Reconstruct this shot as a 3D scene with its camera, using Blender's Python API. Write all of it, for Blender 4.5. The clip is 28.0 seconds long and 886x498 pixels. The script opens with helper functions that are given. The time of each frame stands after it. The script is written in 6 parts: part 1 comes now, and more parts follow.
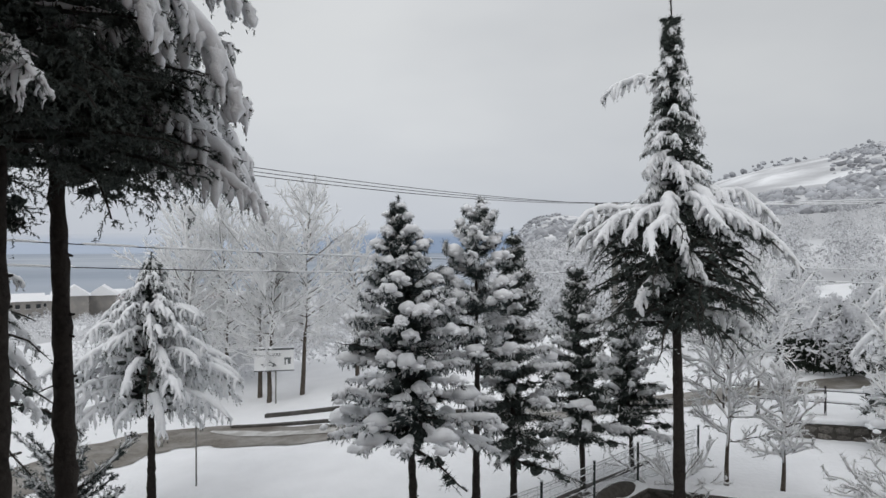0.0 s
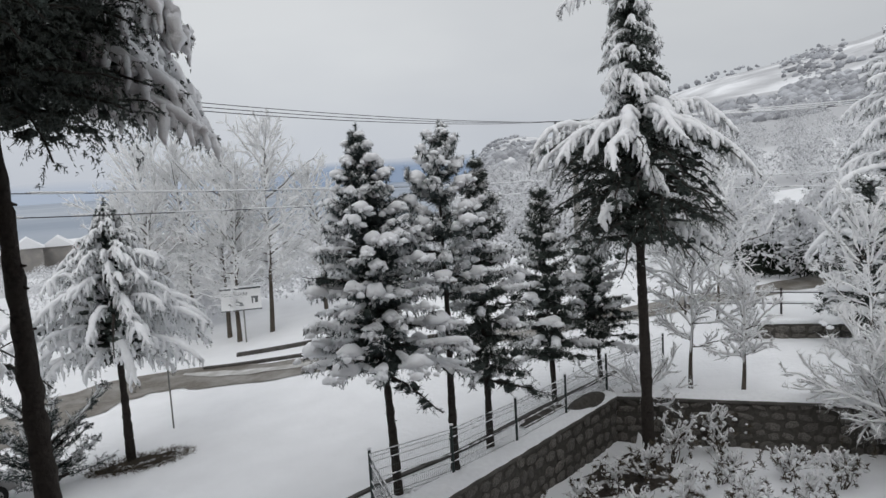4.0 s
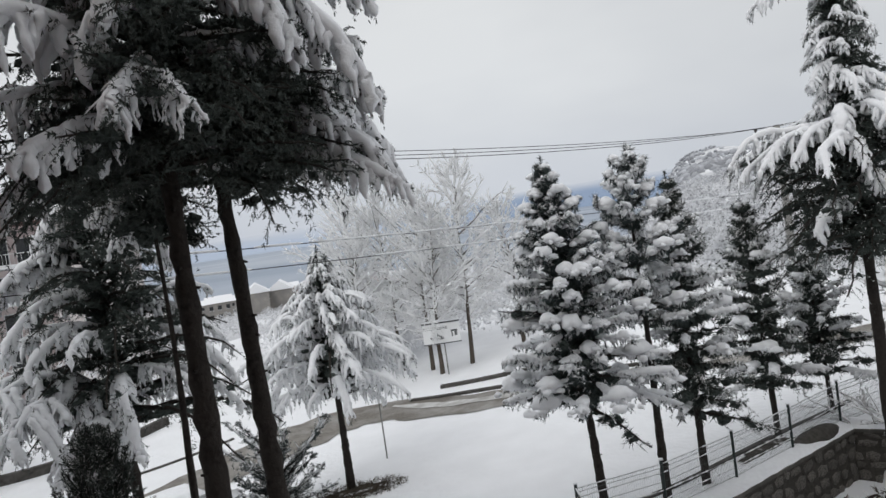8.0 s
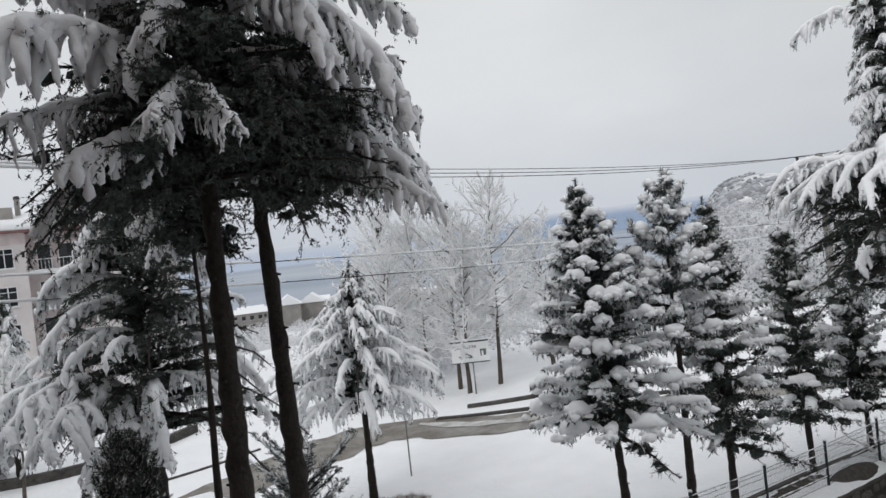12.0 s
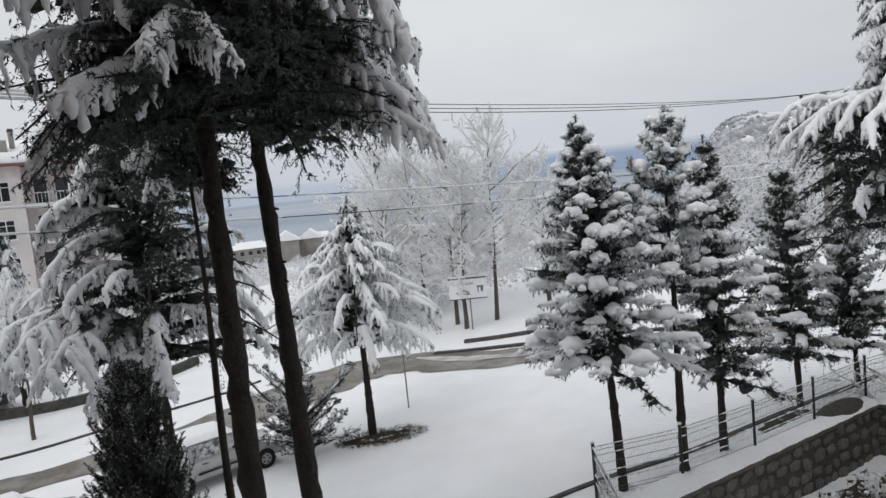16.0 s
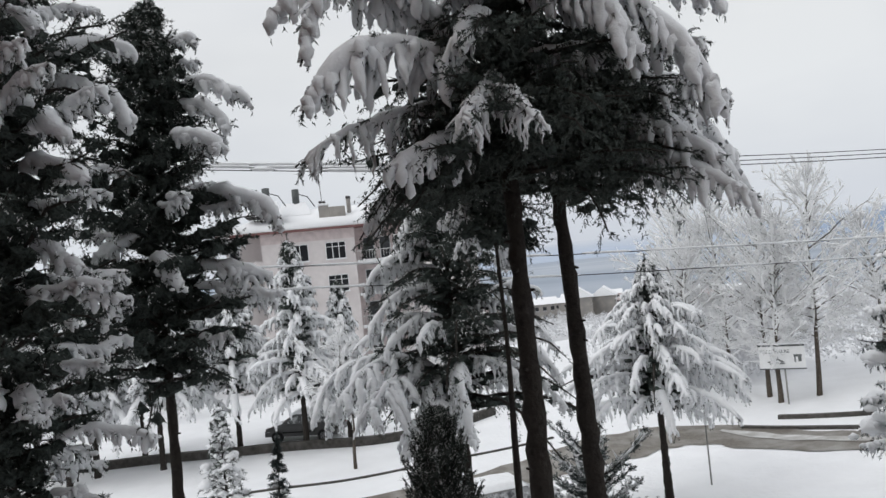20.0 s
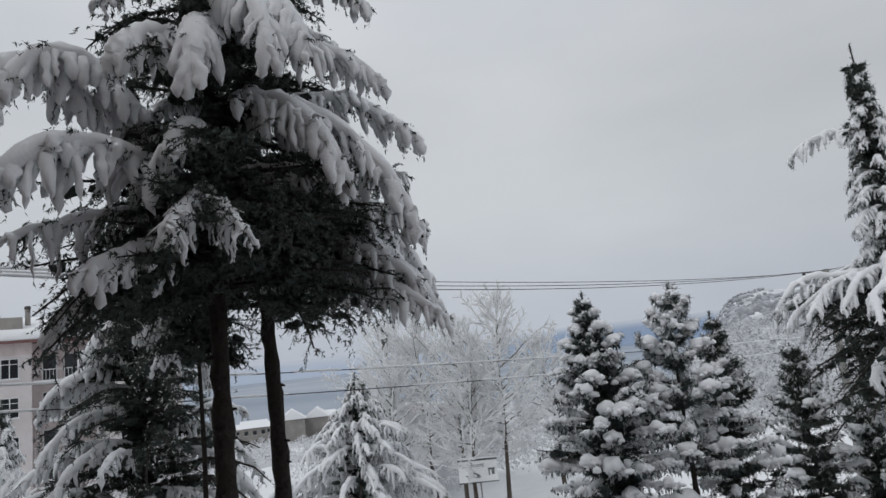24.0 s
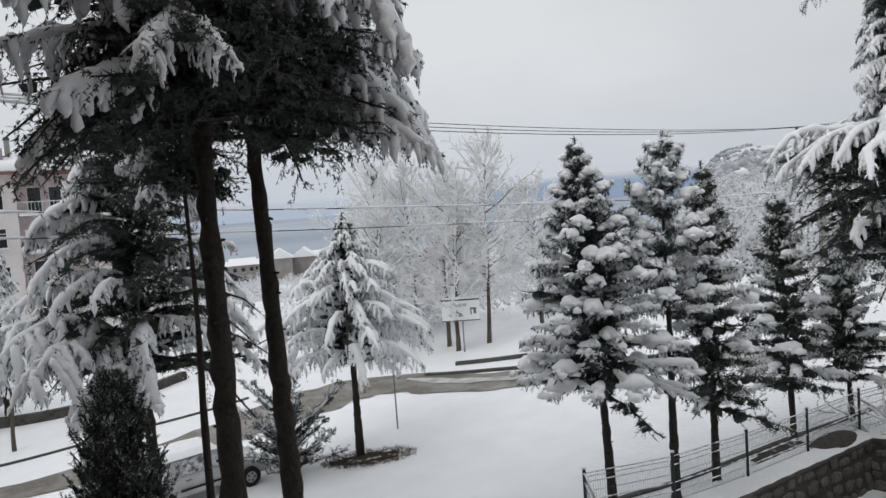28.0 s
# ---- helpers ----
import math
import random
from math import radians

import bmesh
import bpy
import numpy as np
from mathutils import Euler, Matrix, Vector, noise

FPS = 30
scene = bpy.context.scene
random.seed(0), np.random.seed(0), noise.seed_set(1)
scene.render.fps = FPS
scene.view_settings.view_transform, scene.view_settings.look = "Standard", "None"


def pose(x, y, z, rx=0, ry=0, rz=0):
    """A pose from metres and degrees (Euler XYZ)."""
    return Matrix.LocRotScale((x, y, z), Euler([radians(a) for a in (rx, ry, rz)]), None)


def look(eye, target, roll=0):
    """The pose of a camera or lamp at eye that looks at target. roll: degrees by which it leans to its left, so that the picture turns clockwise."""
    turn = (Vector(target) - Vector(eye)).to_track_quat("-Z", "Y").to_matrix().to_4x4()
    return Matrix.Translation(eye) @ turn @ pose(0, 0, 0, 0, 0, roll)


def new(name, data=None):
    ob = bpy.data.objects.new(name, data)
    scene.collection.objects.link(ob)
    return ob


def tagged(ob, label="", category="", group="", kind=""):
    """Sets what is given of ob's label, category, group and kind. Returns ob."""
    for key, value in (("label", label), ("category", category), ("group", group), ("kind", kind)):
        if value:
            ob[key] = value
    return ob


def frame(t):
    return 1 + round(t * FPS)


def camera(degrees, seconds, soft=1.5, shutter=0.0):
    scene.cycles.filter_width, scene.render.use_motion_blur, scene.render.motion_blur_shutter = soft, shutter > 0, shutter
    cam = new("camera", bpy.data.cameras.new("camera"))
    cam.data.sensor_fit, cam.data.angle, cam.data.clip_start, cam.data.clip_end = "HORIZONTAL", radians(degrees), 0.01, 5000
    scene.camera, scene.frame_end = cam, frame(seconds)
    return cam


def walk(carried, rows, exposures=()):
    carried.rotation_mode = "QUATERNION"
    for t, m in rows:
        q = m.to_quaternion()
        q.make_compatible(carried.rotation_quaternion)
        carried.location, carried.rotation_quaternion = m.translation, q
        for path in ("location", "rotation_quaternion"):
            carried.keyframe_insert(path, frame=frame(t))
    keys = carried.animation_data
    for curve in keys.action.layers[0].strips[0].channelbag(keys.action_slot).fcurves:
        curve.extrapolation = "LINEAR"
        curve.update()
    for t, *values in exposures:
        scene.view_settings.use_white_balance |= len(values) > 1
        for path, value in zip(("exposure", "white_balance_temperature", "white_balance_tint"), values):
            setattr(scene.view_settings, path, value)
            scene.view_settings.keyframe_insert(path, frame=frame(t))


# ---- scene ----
cam = camera(64.87, 28.0)
EYE = 7.3
# seconds, place (x, y, z from the eye's mean height), turn in degrees
ROWS = [
    (0.0, 0.001, -0.069, -0.027, 89.70, 0.00, 0.00),
    (0.5, 0.006, -0.073, -0.036, 88.55, -2.10, -7.89),
    (1.0, -0.002, -0.046, -0.053, 88.06, -2.20, -13.07),
    (1.5, 0.004, -0.019, -0.051, 88.00, -0.53, -14.22),
    (2.0, 0.006, 0.028, -0.048, 87.11, -0.41, -15.53),
    (2.5, -0.001, 0.023, -0.060, 87.02, -0.38, -16.54),
    (3.0, -0.010, 0.041, -0.058, 85.91, 1.04, -16.87),
    (3.5, -0.035, 0.056, -0.064, 84.04, 2.72, -10.05),
    (4.0, -0.039, 0.080, -0.065, 83.69, 3.36, -3.29),
    (4.5, -0.048, 0.080, -0.026, 84.62, 3.64, 2.16),
    (6.5, -0.027, 0.036, 0.033, 87.05, 7.96, 11.76),
    (7.0, -0.017, 0.027, 0.042, 88.20, 8.74, 12.94),
    (7.5, -0.010, 0.016, 0.042, 87.42, 7.79, 12.22),
    (8.0, -0.003, 0.018, 0.032, 87.55, 8.21, 12.19),
    (8.5, 0.001, 0.019, 0.033, 87.33, 7.45, 10.50),
    (9.0, 0.004, 0.013, 0.020, 84.36, 5.94, 9.43),
    (9.5, 0.008, 0.009, 0.018, 84.38, 5.88, 8.81),
    (10.0, 0.014, 0.003, 0.022, 83.67, 5.34, 7.60),
    (10.5, 0.016, 0.004, 0.030, 87.14, 6.67, 9.72),
    (11.0, 0.010, -0.001, 0.048, 88.17, 6.13, 13.12),
    (11.5, 0.001, 0.007, 0.041, 87.93, 5.62, 13.63),
    (12.0, 0.006, 0.007, 0.045, 89.37, 6.31, 14.90),
    (12.5, 0.011, -0.001, 0.046, 91.09, 7.30, 16.53),
    (14.5, 0.012, 0.002, 0.034, 87.67, 7.17, 17.83),
    (15.0, 0.010, -0.020, 0.050, 85.35, 6.23, 15.89),
    (15.5, 0.008, 0.002, 0.025, 84.00, 5.80, 14.97),
    (16.0, 0.012, -0.008, 0.027, 84.21, 5.83, 14.77),
    (16.5, 0.010, -0.001, 0.023, 84.57, 6.06, 15.09),
    (17.0, 0.024, -0.006, 0.017, 83.98, 5.82, 15.00),
    (17.5, 0.021, -0.016, 0.022, 84.26, 6.20, 15.58),
    (18.0, 0.022, -0.011, 0.024, 84.84, 5.74, 16.24),
    (18.5, 0.003, 0.008, 0.023, 84.56, 5.44, 18.13),
    (19.0, -0.016, 0.022, 0.039, 87.27, 6.54, 23.25),
    (19.5, -0.043, -0.003, 0.047, 90.65, 6.69, 32.14),
    (20.0, -0.061, -0.036, 0.058, 91.35, 5.82, 38.66),
    (20.5, -0.069, -0.048, 0.064, 92.24, 4.90, 41.65),
    (21.0, -0.072, -0.047, 0.056, 90.67, 5.82, 35.09),
    (21.5, -0.016, -0.041, 0.075, 92.85, 4.61, 24.69),
    (23.5, 0.063, -0.033, 0.020, 104.54, 5.61, 22.40),
    (24.0, 0.059, -0.061, 0.012, 98.74, 5.82, 15.58),
    (24.5, 0.064, -0.064, -0.023, 91.83, 4.75, 12.55),
    (25.0, 0.065, -0.067, -0.056, 90.99, 4.85, 8.33),
    (25.5, 0.053, -0.053, -0.064, 87.44, 4.80, 8.80),
    (26.0, 0.033, -0.005, -0.088, 85.96, 5.31, 9.34),
    (26.5, 0.012, 0.035, -0.101, 83.71, 4.37, 9.49),
    (27.0, -0.008, 0.056, -0.080, 86.29, 4.39, 10.67),
    (27.5, -0.038, 0.089, -0.081, 85.78, 5.30, 14.73),
    (28.0, -0.056, 0.105, -0.076, 86.04, 4.10, 14.40),
]
walk(cam, [(t, pose(x, y, EYE + z, rx, ry, rz)) for t, x, y, z, rx, ry, rz in ROWS], exposures=[(0.0, -0.04, 6430, 10), (4.0, -0.04, 6430, 10), (6.5, 0.08, 6450, 10), (19.0, 0.08, 6450, 10), (20.3, 0.2, 6450, 10), (21.5, 0.05, 6450, 10), (23.5, -0.32, 6250, 10), (24.3, -0.14, 6300, 10), (25.0, -0.04, 6420, 10), (26.0, 0.08, 6430, 10), (28.0, 0.06, 6430, 10)])

# ---- world and sun: a closed grey winter sky, brighter overhead ----
world = bpy.data.worlds.new("overcast_sky")
scene.world = world
world.use_nodes = True
wn, wl = world.node_tree.nodes, world.node_tree.links
wn.clear()
w_out = wn.new("ShaderNodeOutputWorld")
w_bg = wn.new("ShaderNodeBackground")
w_tc = wn.new("ShaderNodeTexCoord")
w_sep = wn.new("ShaderNodeSeparateXYZ")
w_ramp = wn.new("ShaderNodeValToRGB")
w_noise = wn.new("ShaderNodeTexNoise")
w_mix = wn.new("ShaderNodeMix")
w_mix.data_type, w_mix.blend_type = "RGBA", "MULTIPLY"
w_mix.inputs[0].default_value = 1.0
w_map = wn.new("ShaderNodeMapping")
w_map.inputs["Scale"].default_value = (1.0, 1.0, 2.6)
w_nramp = wn.new("ShaderNodeValToRGB")
w_noise.inputs["Scale"].default_value, w_noise.inputs["Detail"].default_value = 1.7, 4.0
wl.new(w_tc.outputs["Generated"], w_sep.inputs[0])
wl.new(w_sep.outputs["Z"], w_ramp.inputs[0])
wl.new(w_tc.outputs["Generated"], w_map.inputs["Vector"])
wl.new(w_map.outputs[0], w_noise.inputs["Vector"])
wl.new(w_noise.outputs[0], w_nramp.inputs[0])
wl.new(w_ramp.outputs[0], w_mix.inputs[6])
wl.new(w_nramp.outputs[0], w_mix.inputs[7])
w_side = wn.new("ShaderNodeMapRange")
w_side.inputs["From Min"].default_value, w_side.inputs["From Max"].default_value = -0.1, 0.75
w_side.inputs["To Min"].default_value, w_side.inputs["To Max"].default_value = 1.0, 0.80
w_tone = wn.new("ShaderNodeMix")
w_tone.data_type, w_tone.blend_type = "RGBA", "MULTIPLY"
w_tone.inputs[0].default_value = 1.0
wl.new(w_sep.outputs["X"], w_side.inputs[0])
wl.new(w_mix.outputs[2], w_tone.inputs[6])
wl.new(w_side.outputs[0], w_tone.inputs[7])
w_back = wn.new("ShaderNodeMapRange")
w_back.inputs["From Min"].default_value, w_back.inputs["From Max"].default_value = -0.9, 0.35
w_back.inputs["To Min"].default_value, w_back.inputs["To Max"].default_value = 0.85, 1.0
w_dim = wn.new("ShaderNodeMix")
w_dim.data_type, w_dim.blend_type = "RGBA", "MULTIPLY"
w_dim.inputs[0].default_value = 1.0
wl.new(w_sep.outputs["Y"], w_back.inputs[0])
wl.new(w_tone.outputs[2], w_dim.inputs[6])
wl.new(w_back.outputs[0], w_dim.inputs[7])
wl.new(w_dim.outputs[2], w_bg.inputs[0])
wl.new(w_bg.outputs[0], w_out.inputs[0])
r = w_ramp.color_ramp
r.elements[0].position, r.elements[0].color = 0.0, (0.57, 0.60, 0.65, 1)
r.elements[1].position, r.elements[1].color = 1.0, (1.05, 1.06, 1.08, 1)
for p, c in ((0.05, (0.61, 0.637, 0.68)), (0.12, (0.65, 0.672, 0.70)), (0.3, (0.66, 0.675, 0.69)), (0.6, (0.80, 0.81, 0.83))):
    r.elements.new(p).color = (*c, 1)
r = w_nramp.color_ramp
r.elements[0].position, r.elements[0].color = 0.3, (0.86, 0.87, 0.89, 1)
r.elements[1].position, r.elements[1].color = 0.7, (1.05, 1.05, 1.04, 1)
w_bg.inputs[1].default_value = 1.0
sun = new("sun", bpy.data.lights.new("sun", "SUN"))
sun.data.energy, sun.data.angle, sun.data.color = 0.7, radians(40), (1.0, 0.98, 0.95)
sun.matrix_world = look((-14, -42, 40), (0, 0, 0))

# ---- materials ----
def mat(name, base, rough=0.8, metal=0.0, var=0.25, scale=6.0, bump=0.2, bscale=40.0, per="none", sss=0.0, spec=0.3, dist=0.02, tint=None, tscale=0.6, spread=(0.35, 0.65)):
    """Principled surface: base colour with a fine and a coarse variation, relief by noise."""
    m = bpy.data.materials.new(name)
    m.use_nodes = True
    n, l = m.node_tree.nodes, m.node_tree.links
    b = n["Principled BSDF"]
    b.inputs["Roughness"].default_value, b.inputs["Metallic"].default_value = rough, metal
    b.inputs["Specular IOR Level"].default_value = spec
    tc = n.new("ShaderNodeTexCoord")
    geo = n.new("ShaderNodeNewGeometry")
    info = n.new("ShaderNodeObjectInfo")
    fine = n.new("ShaderNodeTexNoise")
    fine.inputs["Scale"].default_value, fine.inputs["Detail"].default_value = scale, 5.0
    l.new(tc.outputs["Object"], fine.inputs["Vector"])
    ramp = n.new("ShaderNodeValToRGB")
    lo, hi = [max(0.0, c * (1 - var)) for c in base], [min(1.0, c * (1 + var)) for c in base]
    ramp.color_ramp.elements[0].position, ramp.color_ramp.elements[0].color = 0.3, (*lo, 1)
    ramp.color_ramp.elements[1].position, ramp.color_ramp.elements[1].color = 0.7, (*hi, 1)
    l.new(fine.outputs[0], ramp.inputs[0])
    col = ramp.outputs[0]
    if per != "none":
        hsv = n.new("ShaderNodeHueSaturation")
        mr = n.new("ShaderNodeMapRange")
        mr.inputs["To Min"].default_value, mr.inputs["To Max"].default_value = 0.65, 1.25
        l.new(geo.outputs["Random Per Island"] if per == "island" else info.outputs["Random"], mr.inputs["Value"])
        l.new(mr.outputs[0], hsv.inputs["Value"])
        l.new(col, hsv.inputs["Color"])
        col = hsv.outputs[0]
    if tint:
        coarse = n.new("ShaderNodeTexNoise")
        coarse.inputs["Scale"].default_value, coarse.inputs["Detail"].default_value = tscale, 6.0
        l.new(tc.outputs["Object"], coarse.inputs["Vector"])
        cr = n.new("ShaderNodeValToRGB")
        cr.color_ramp.elements[0].position, cr.color_ramp.elements[1].position = spread
        l.new(coarse.outputs[0], cr.inputs[0])
        mx = n.new("ShaderNodeMix")
        mx.data_type = "RGBA"
        mx.inputs[7].default_value = (*tint, 1)
        l.new(cr.outputs[0], mx.inputs[0])
        l.new(col, mx.inputs[6])
        col = mx.outputs[2]
    l.new(col, b.inputs["Base Color"])
    if sss:
        b.inputs["Subsurface Weight"].default_value = sss
        b.inputs["Subsurface Radius"].default_value = (0.05, 0.05, 0.05)
    if bump:
        bt = n.new("ShaderNodeTexNoise")
        bt.inputs["Scale"].default_value, bt.inputs["Detail"].default_value = bscale, 6.0
        l.new(tc.outputs["Object"], bt.inputs["Vector"])
        bp = n.new("ShaderNodeBump")
        bp.inputs["Strength"].default_value, bp.inputs["Distance"].default_value = bump, dist
        l.new(bt.outputs[0], bp.inputs["Height"])
        l.new(bp.outputs[0], b.inputs["Normal"])
    return m


SNOW = mat("snow", (0.87, 0.88, 0.895), rough=0.75, var=0.04, scale=9, bump=0.35, bscale=28, spec=0.15, dist=0.03)
GROUND_SNOW = mat("ground_snow", (0.86, 0.87, 0.885), rough=0.8, var=0.03, scale=0.8, bump=0.5, bscale=5, spec=0.15, dist=0.06)
FROST = mat("frost_snow", (0.95, 0.955, 0.96), rough=0.8, var=0.03, bump=0.0, spec=0.1)


def translucent(m, share, colour):
    """Lets part of the light through, as thin snow does."""
    n, l = m.node_tree.nodes, m.node_tree.links
    t = n.new("ShaderNodeBsdfTranslucent")
    t.inputs["Color"].default_value = (*colour, 1)
    x = n.new("ShaderNodeMixShader")
    x.inputs[0].default_value = share
    l.new(n["Principled BSDF"].outputs[0], x.inputs[1])
    l.new(t.outputs[0], x.inputs[2])
    l.new(x.outputs[0], n["Material Output"].inputs["Surface"])


translucent(FROST, 0.12, (0.97, 0.97, 0.98))
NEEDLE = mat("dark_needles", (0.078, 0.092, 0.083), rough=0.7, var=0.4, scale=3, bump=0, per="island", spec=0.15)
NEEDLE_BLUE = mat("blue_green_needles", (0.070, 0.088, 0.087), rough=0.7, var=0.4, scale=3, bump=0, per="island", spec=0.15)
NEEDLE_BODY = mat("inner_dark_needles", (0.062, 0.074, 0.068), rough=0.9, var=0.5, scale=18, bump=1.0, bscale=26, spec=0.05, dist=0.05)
NEEDLE_DRY = mat("brown_needles", (0.09, 0.075, 0.055), rough=0.8, var=0.4, scale=3, bump=0, per="island", spec=0.1)
BARK = mat("dark_bark", (0.036, 0.031, 0.028), rough=0.9, var=0.5, scale=14, bump=0.9, bscale=22, spec=0.15, dist=0.03, tint=(0.045, 0.039, 0.034), tscale=5)
BARK_GREY = mat("grey_bark", (0.10, 0.085, 0.07), rough=0.9, var=0.4, scale=12, bump=0.6, bscale=25, spec=0.15)
TWIG = mat("twig_bark", (0.10, 0.09, 0.08), rough=0.9, var=0.4, bump=0, per="island", spec=0.1)
ASPHALT = mat("wet_slushy_asphalt", (0.16, 0.145, 0.125), rough=0.55, var=0.25, scale=8, bump=0.4, bscale=18, tint=(0.34, 0.33, 0.31), tscale=0.9, spread=(0.45, 0.75))
KERB = mat("dark_kerb_stone", (0.07, 0.066, 0.06), rough=0.9, var=0.4, scale=5, bump=0.6, bscale=20, tint=(0.14, 0.135, 0.13), tscale=1.5, spread=(0.5, 0.8))
CONCRETE = mat("weathered_concrete", (0.14, 0.13, 0.12), rough=0.9, var=0.25, scale=5, bump=0.4, bscale=30, tint=(0.08, 0.078, 0.07), tscale=1.2)
MORTAR = mat("dark_mortar", (0.075, 0.07, 0.062), rough=0.95, var=0.3, scale=9, bump=0.6, bscale=30)
STONE = mat("rubble_stone", (0.21, 0.195, 0.175), rough=0.9, var=0.3, scale=7, bump=0.7, bscale=16, per="object", tint=(0.09, 0.085, 0.078), tscale=3)
FENCE = mat("green_coated_steel", (0.018, 0.03, 0.028), rough=0.5, var=0.15, bump=0.05, spec=0.4)
GALV = mat("galvanised_wire", (0.10, 0.11, 0.11), rough=0.5, metal=0.3, var=0.15, bump=0)
CABLE = mat("black_cable", (0.02, 0.02, 0.022), rough=0.6, var=0.2, bump=0)
POLE_CONC = mat("pole_concrete", (0.30, 0.295, 0.28), rough=0.9, var=0.2, scale=4, bump=0.3)
STUCCO = mat("red_brown_stucco", (0.105, 0.052, 0.042), rough=0.95, var=0.3, scale=30, bump=1.0, bscale=70, spec=0.1, dist=0.012, tint=(0.075, 0.04, 0.034), tscale=3)
PVC = mat("grey_pvc", (0.27, 0.255, 0.245), rough=0.6, var=0.06, scale=3, bump=0.05, tint=(0.235, 0.222, 0.215), tscale=2)
PLASTER = mat("pale_plaster_edge", (0.78, 0.775, 0.77), rough=0.95, var=0.2, scale=40, bump=0.9, bscale=80, dist=0.01)
PINK = mat("pinkish_white_render", (0.70, 0.66, 0.65), rough=0.9, var=0.08, scale=2, bump=0.2, bscale=30, tint=(0.62, 0.575, 0.565), tscale=0.35)
ROSE = mat("rose_painted_band", (0.60, 0.52, 0.51), rough=0.9, var=0.12, scale=2, bump=0.2)
EAVES_RED = mat("dark_red_eaves_paint", (0.20, 0.10, 0.095), rough=0.7, var=0.15, bump=0.1)
GREYWALL = mat("grey_beige_render", (0.34, 0.32, 0.295), rough=0.9, var=0.15, scale=2, bump=0.2, tint=(0.26, 0.25, 0.24), tscale=0.5)
WHITE = mat("white_paint", (0.72, 0.73, 0.73), rough=0.5, var=0.05, bump=0.05)
SIGN_WHITE = mat("white_sign_enamel", (0.86, 0.865, 0.865), rough=0.45, var=0.03, bump=0.02)
DARKFRAME = mat("dark_frame", (0.05, 0.045, 0.045), rough=0.5, var=0.2, bump=0)
GLASS_DARK = mat("dark_window_glass", (0.02, 0.022, 0.025), rough=0.08, var=0.1, bump=0, spec=0.6)
GLASS_FROST = mat("snow_crusted_glass", (0.50, 0.51, 0.52), rough=0.4, var=0.5, scale=14, bump=0.3, bscale=30, tint=(0.10, 0.105, 0.11), tscale=5, spread=(0.48, 0.6))
CAR_WHITE = mat("white_car_paint", (0.55, 0.56, 0.57), rough=0.25, var=0.04, bump=0.02, spec=0.5, tint=(0.42, 0.41, 0.40), tscale=1.3)
CAR_GREY = mat("grey_car_paint", (0.10, 0.10, 0.10), rough=0.35, var=0.1, bump=0.02, spec=0.5)
RUBBER = mat("black_rubber", (0.015, 0.015, 0.015), rough=0.8, var=0.2, bump=0.1)
ALLOY = mat("silver_wheel_rim", (0.35, 0.35, 0.36), rough=0.35, metal=0.7, var=0.1, bump=0)
SIGN_INK = mat("grey_sign_print", (0.13, 0.14, 0.14), rough=0.6, var=0.2, bump=0)
RED = mat("red_paint", (0.35, 0.05, 0.04), rough=0.6, var=0.1, bump=0)
HEDGE = mat("dark_hedge", (0.03, 0.04, 0.03), rough=0.8, var=0.5, bump=0, per="island")
HILL = mat("wooded_snowy_hillside", (0.82, 0.83, 0.845), rough=0.95, var=0.12, scale=0.03, bump=0.5, bscale=0.06, dist=3.0, tint=(0.50, 0.505, 0.52), tscale=0.012, spread=(0.40, 0.54))
WATER = mat("grey_lake_water", (0.235, 0.285, 0.36), rough=0.5, var=0.12, scale=0.004, bump=0.2, bscale=0.4, spec=0.3, dist=0.05, tint=(0.38, 0.42, 0.475), tscale=0.0014, spread=(0.42, 0.62))
SOIL = mat("dark_bare_soil", (0.05, 0.042, 0.035), rough=0.95, var=0.5, scale=9, bump=0.8, bscale=18, tint=(0.6, 0.6, 0.6), tscale=2.4, spread=(0.55, 0.62))

# ---- tools ----
RNG = np.random.default_rng(7)


def mesh_np(name, verts, faces, smooth=False):
    """A mesh from arrays: faces is a list of integer arrays of shape (n, 3) or (n, 4)."""
    me = bpy.data.meshes.new(name)
    verts = np.asarray(verts, dtype=np.float32)
    faces = [np.asarray(f, dtype=np.int32) for f in faces if len(f)]
    me.vertices.add(len(verts))
    me.vertices.foreach_set("co", verts.ravel())
    loops = np.concatenate([f.ravel() for f in faces])
    sizes = np.concatenate([np.full(len(f), f.shape[1], dtype=np.int32) for f in faces])
    me.loops.add(len(loops))
    me.loops.foreach_set("vertex_index", loops)
    me.polygons.add(len(sizes))
    me.polygons.foreach_set("loop_start", np.concatenate([[0], np.cumsum(sizes)[:-1]]).astype(np.int32))
    me.polygons.foreach_set("loop_total", sizes)
    me.polygons.foreach_set("use_smooth", np.full(len(sizes), smooth))
    me.update(calc_edges=True)
    return me


class Buf:
    """Collects arrays of vertices and faces into one mesh."""

    def __init__(self):
        self.v, self.f, self.n = [], [], 0

    def add(self, verts, *faces):
        verts = np.asarray(verts, dtype=np.float32).reshape(-1, 3)
        for f in faces:
            self.f.append(np.asarray(f, dtype=np.int32) + self.n)
        self.v.append(verts)
        self.n += len(verts)

    def mesh(self, name, smooth=False):
        return mesh_np(name, np.concatenate(self.v), self.f, smooth)


def norm(a):
    return a / np.maximum(np.linalg.norm(a, axis=-1, keepdims=True), 1e-9)


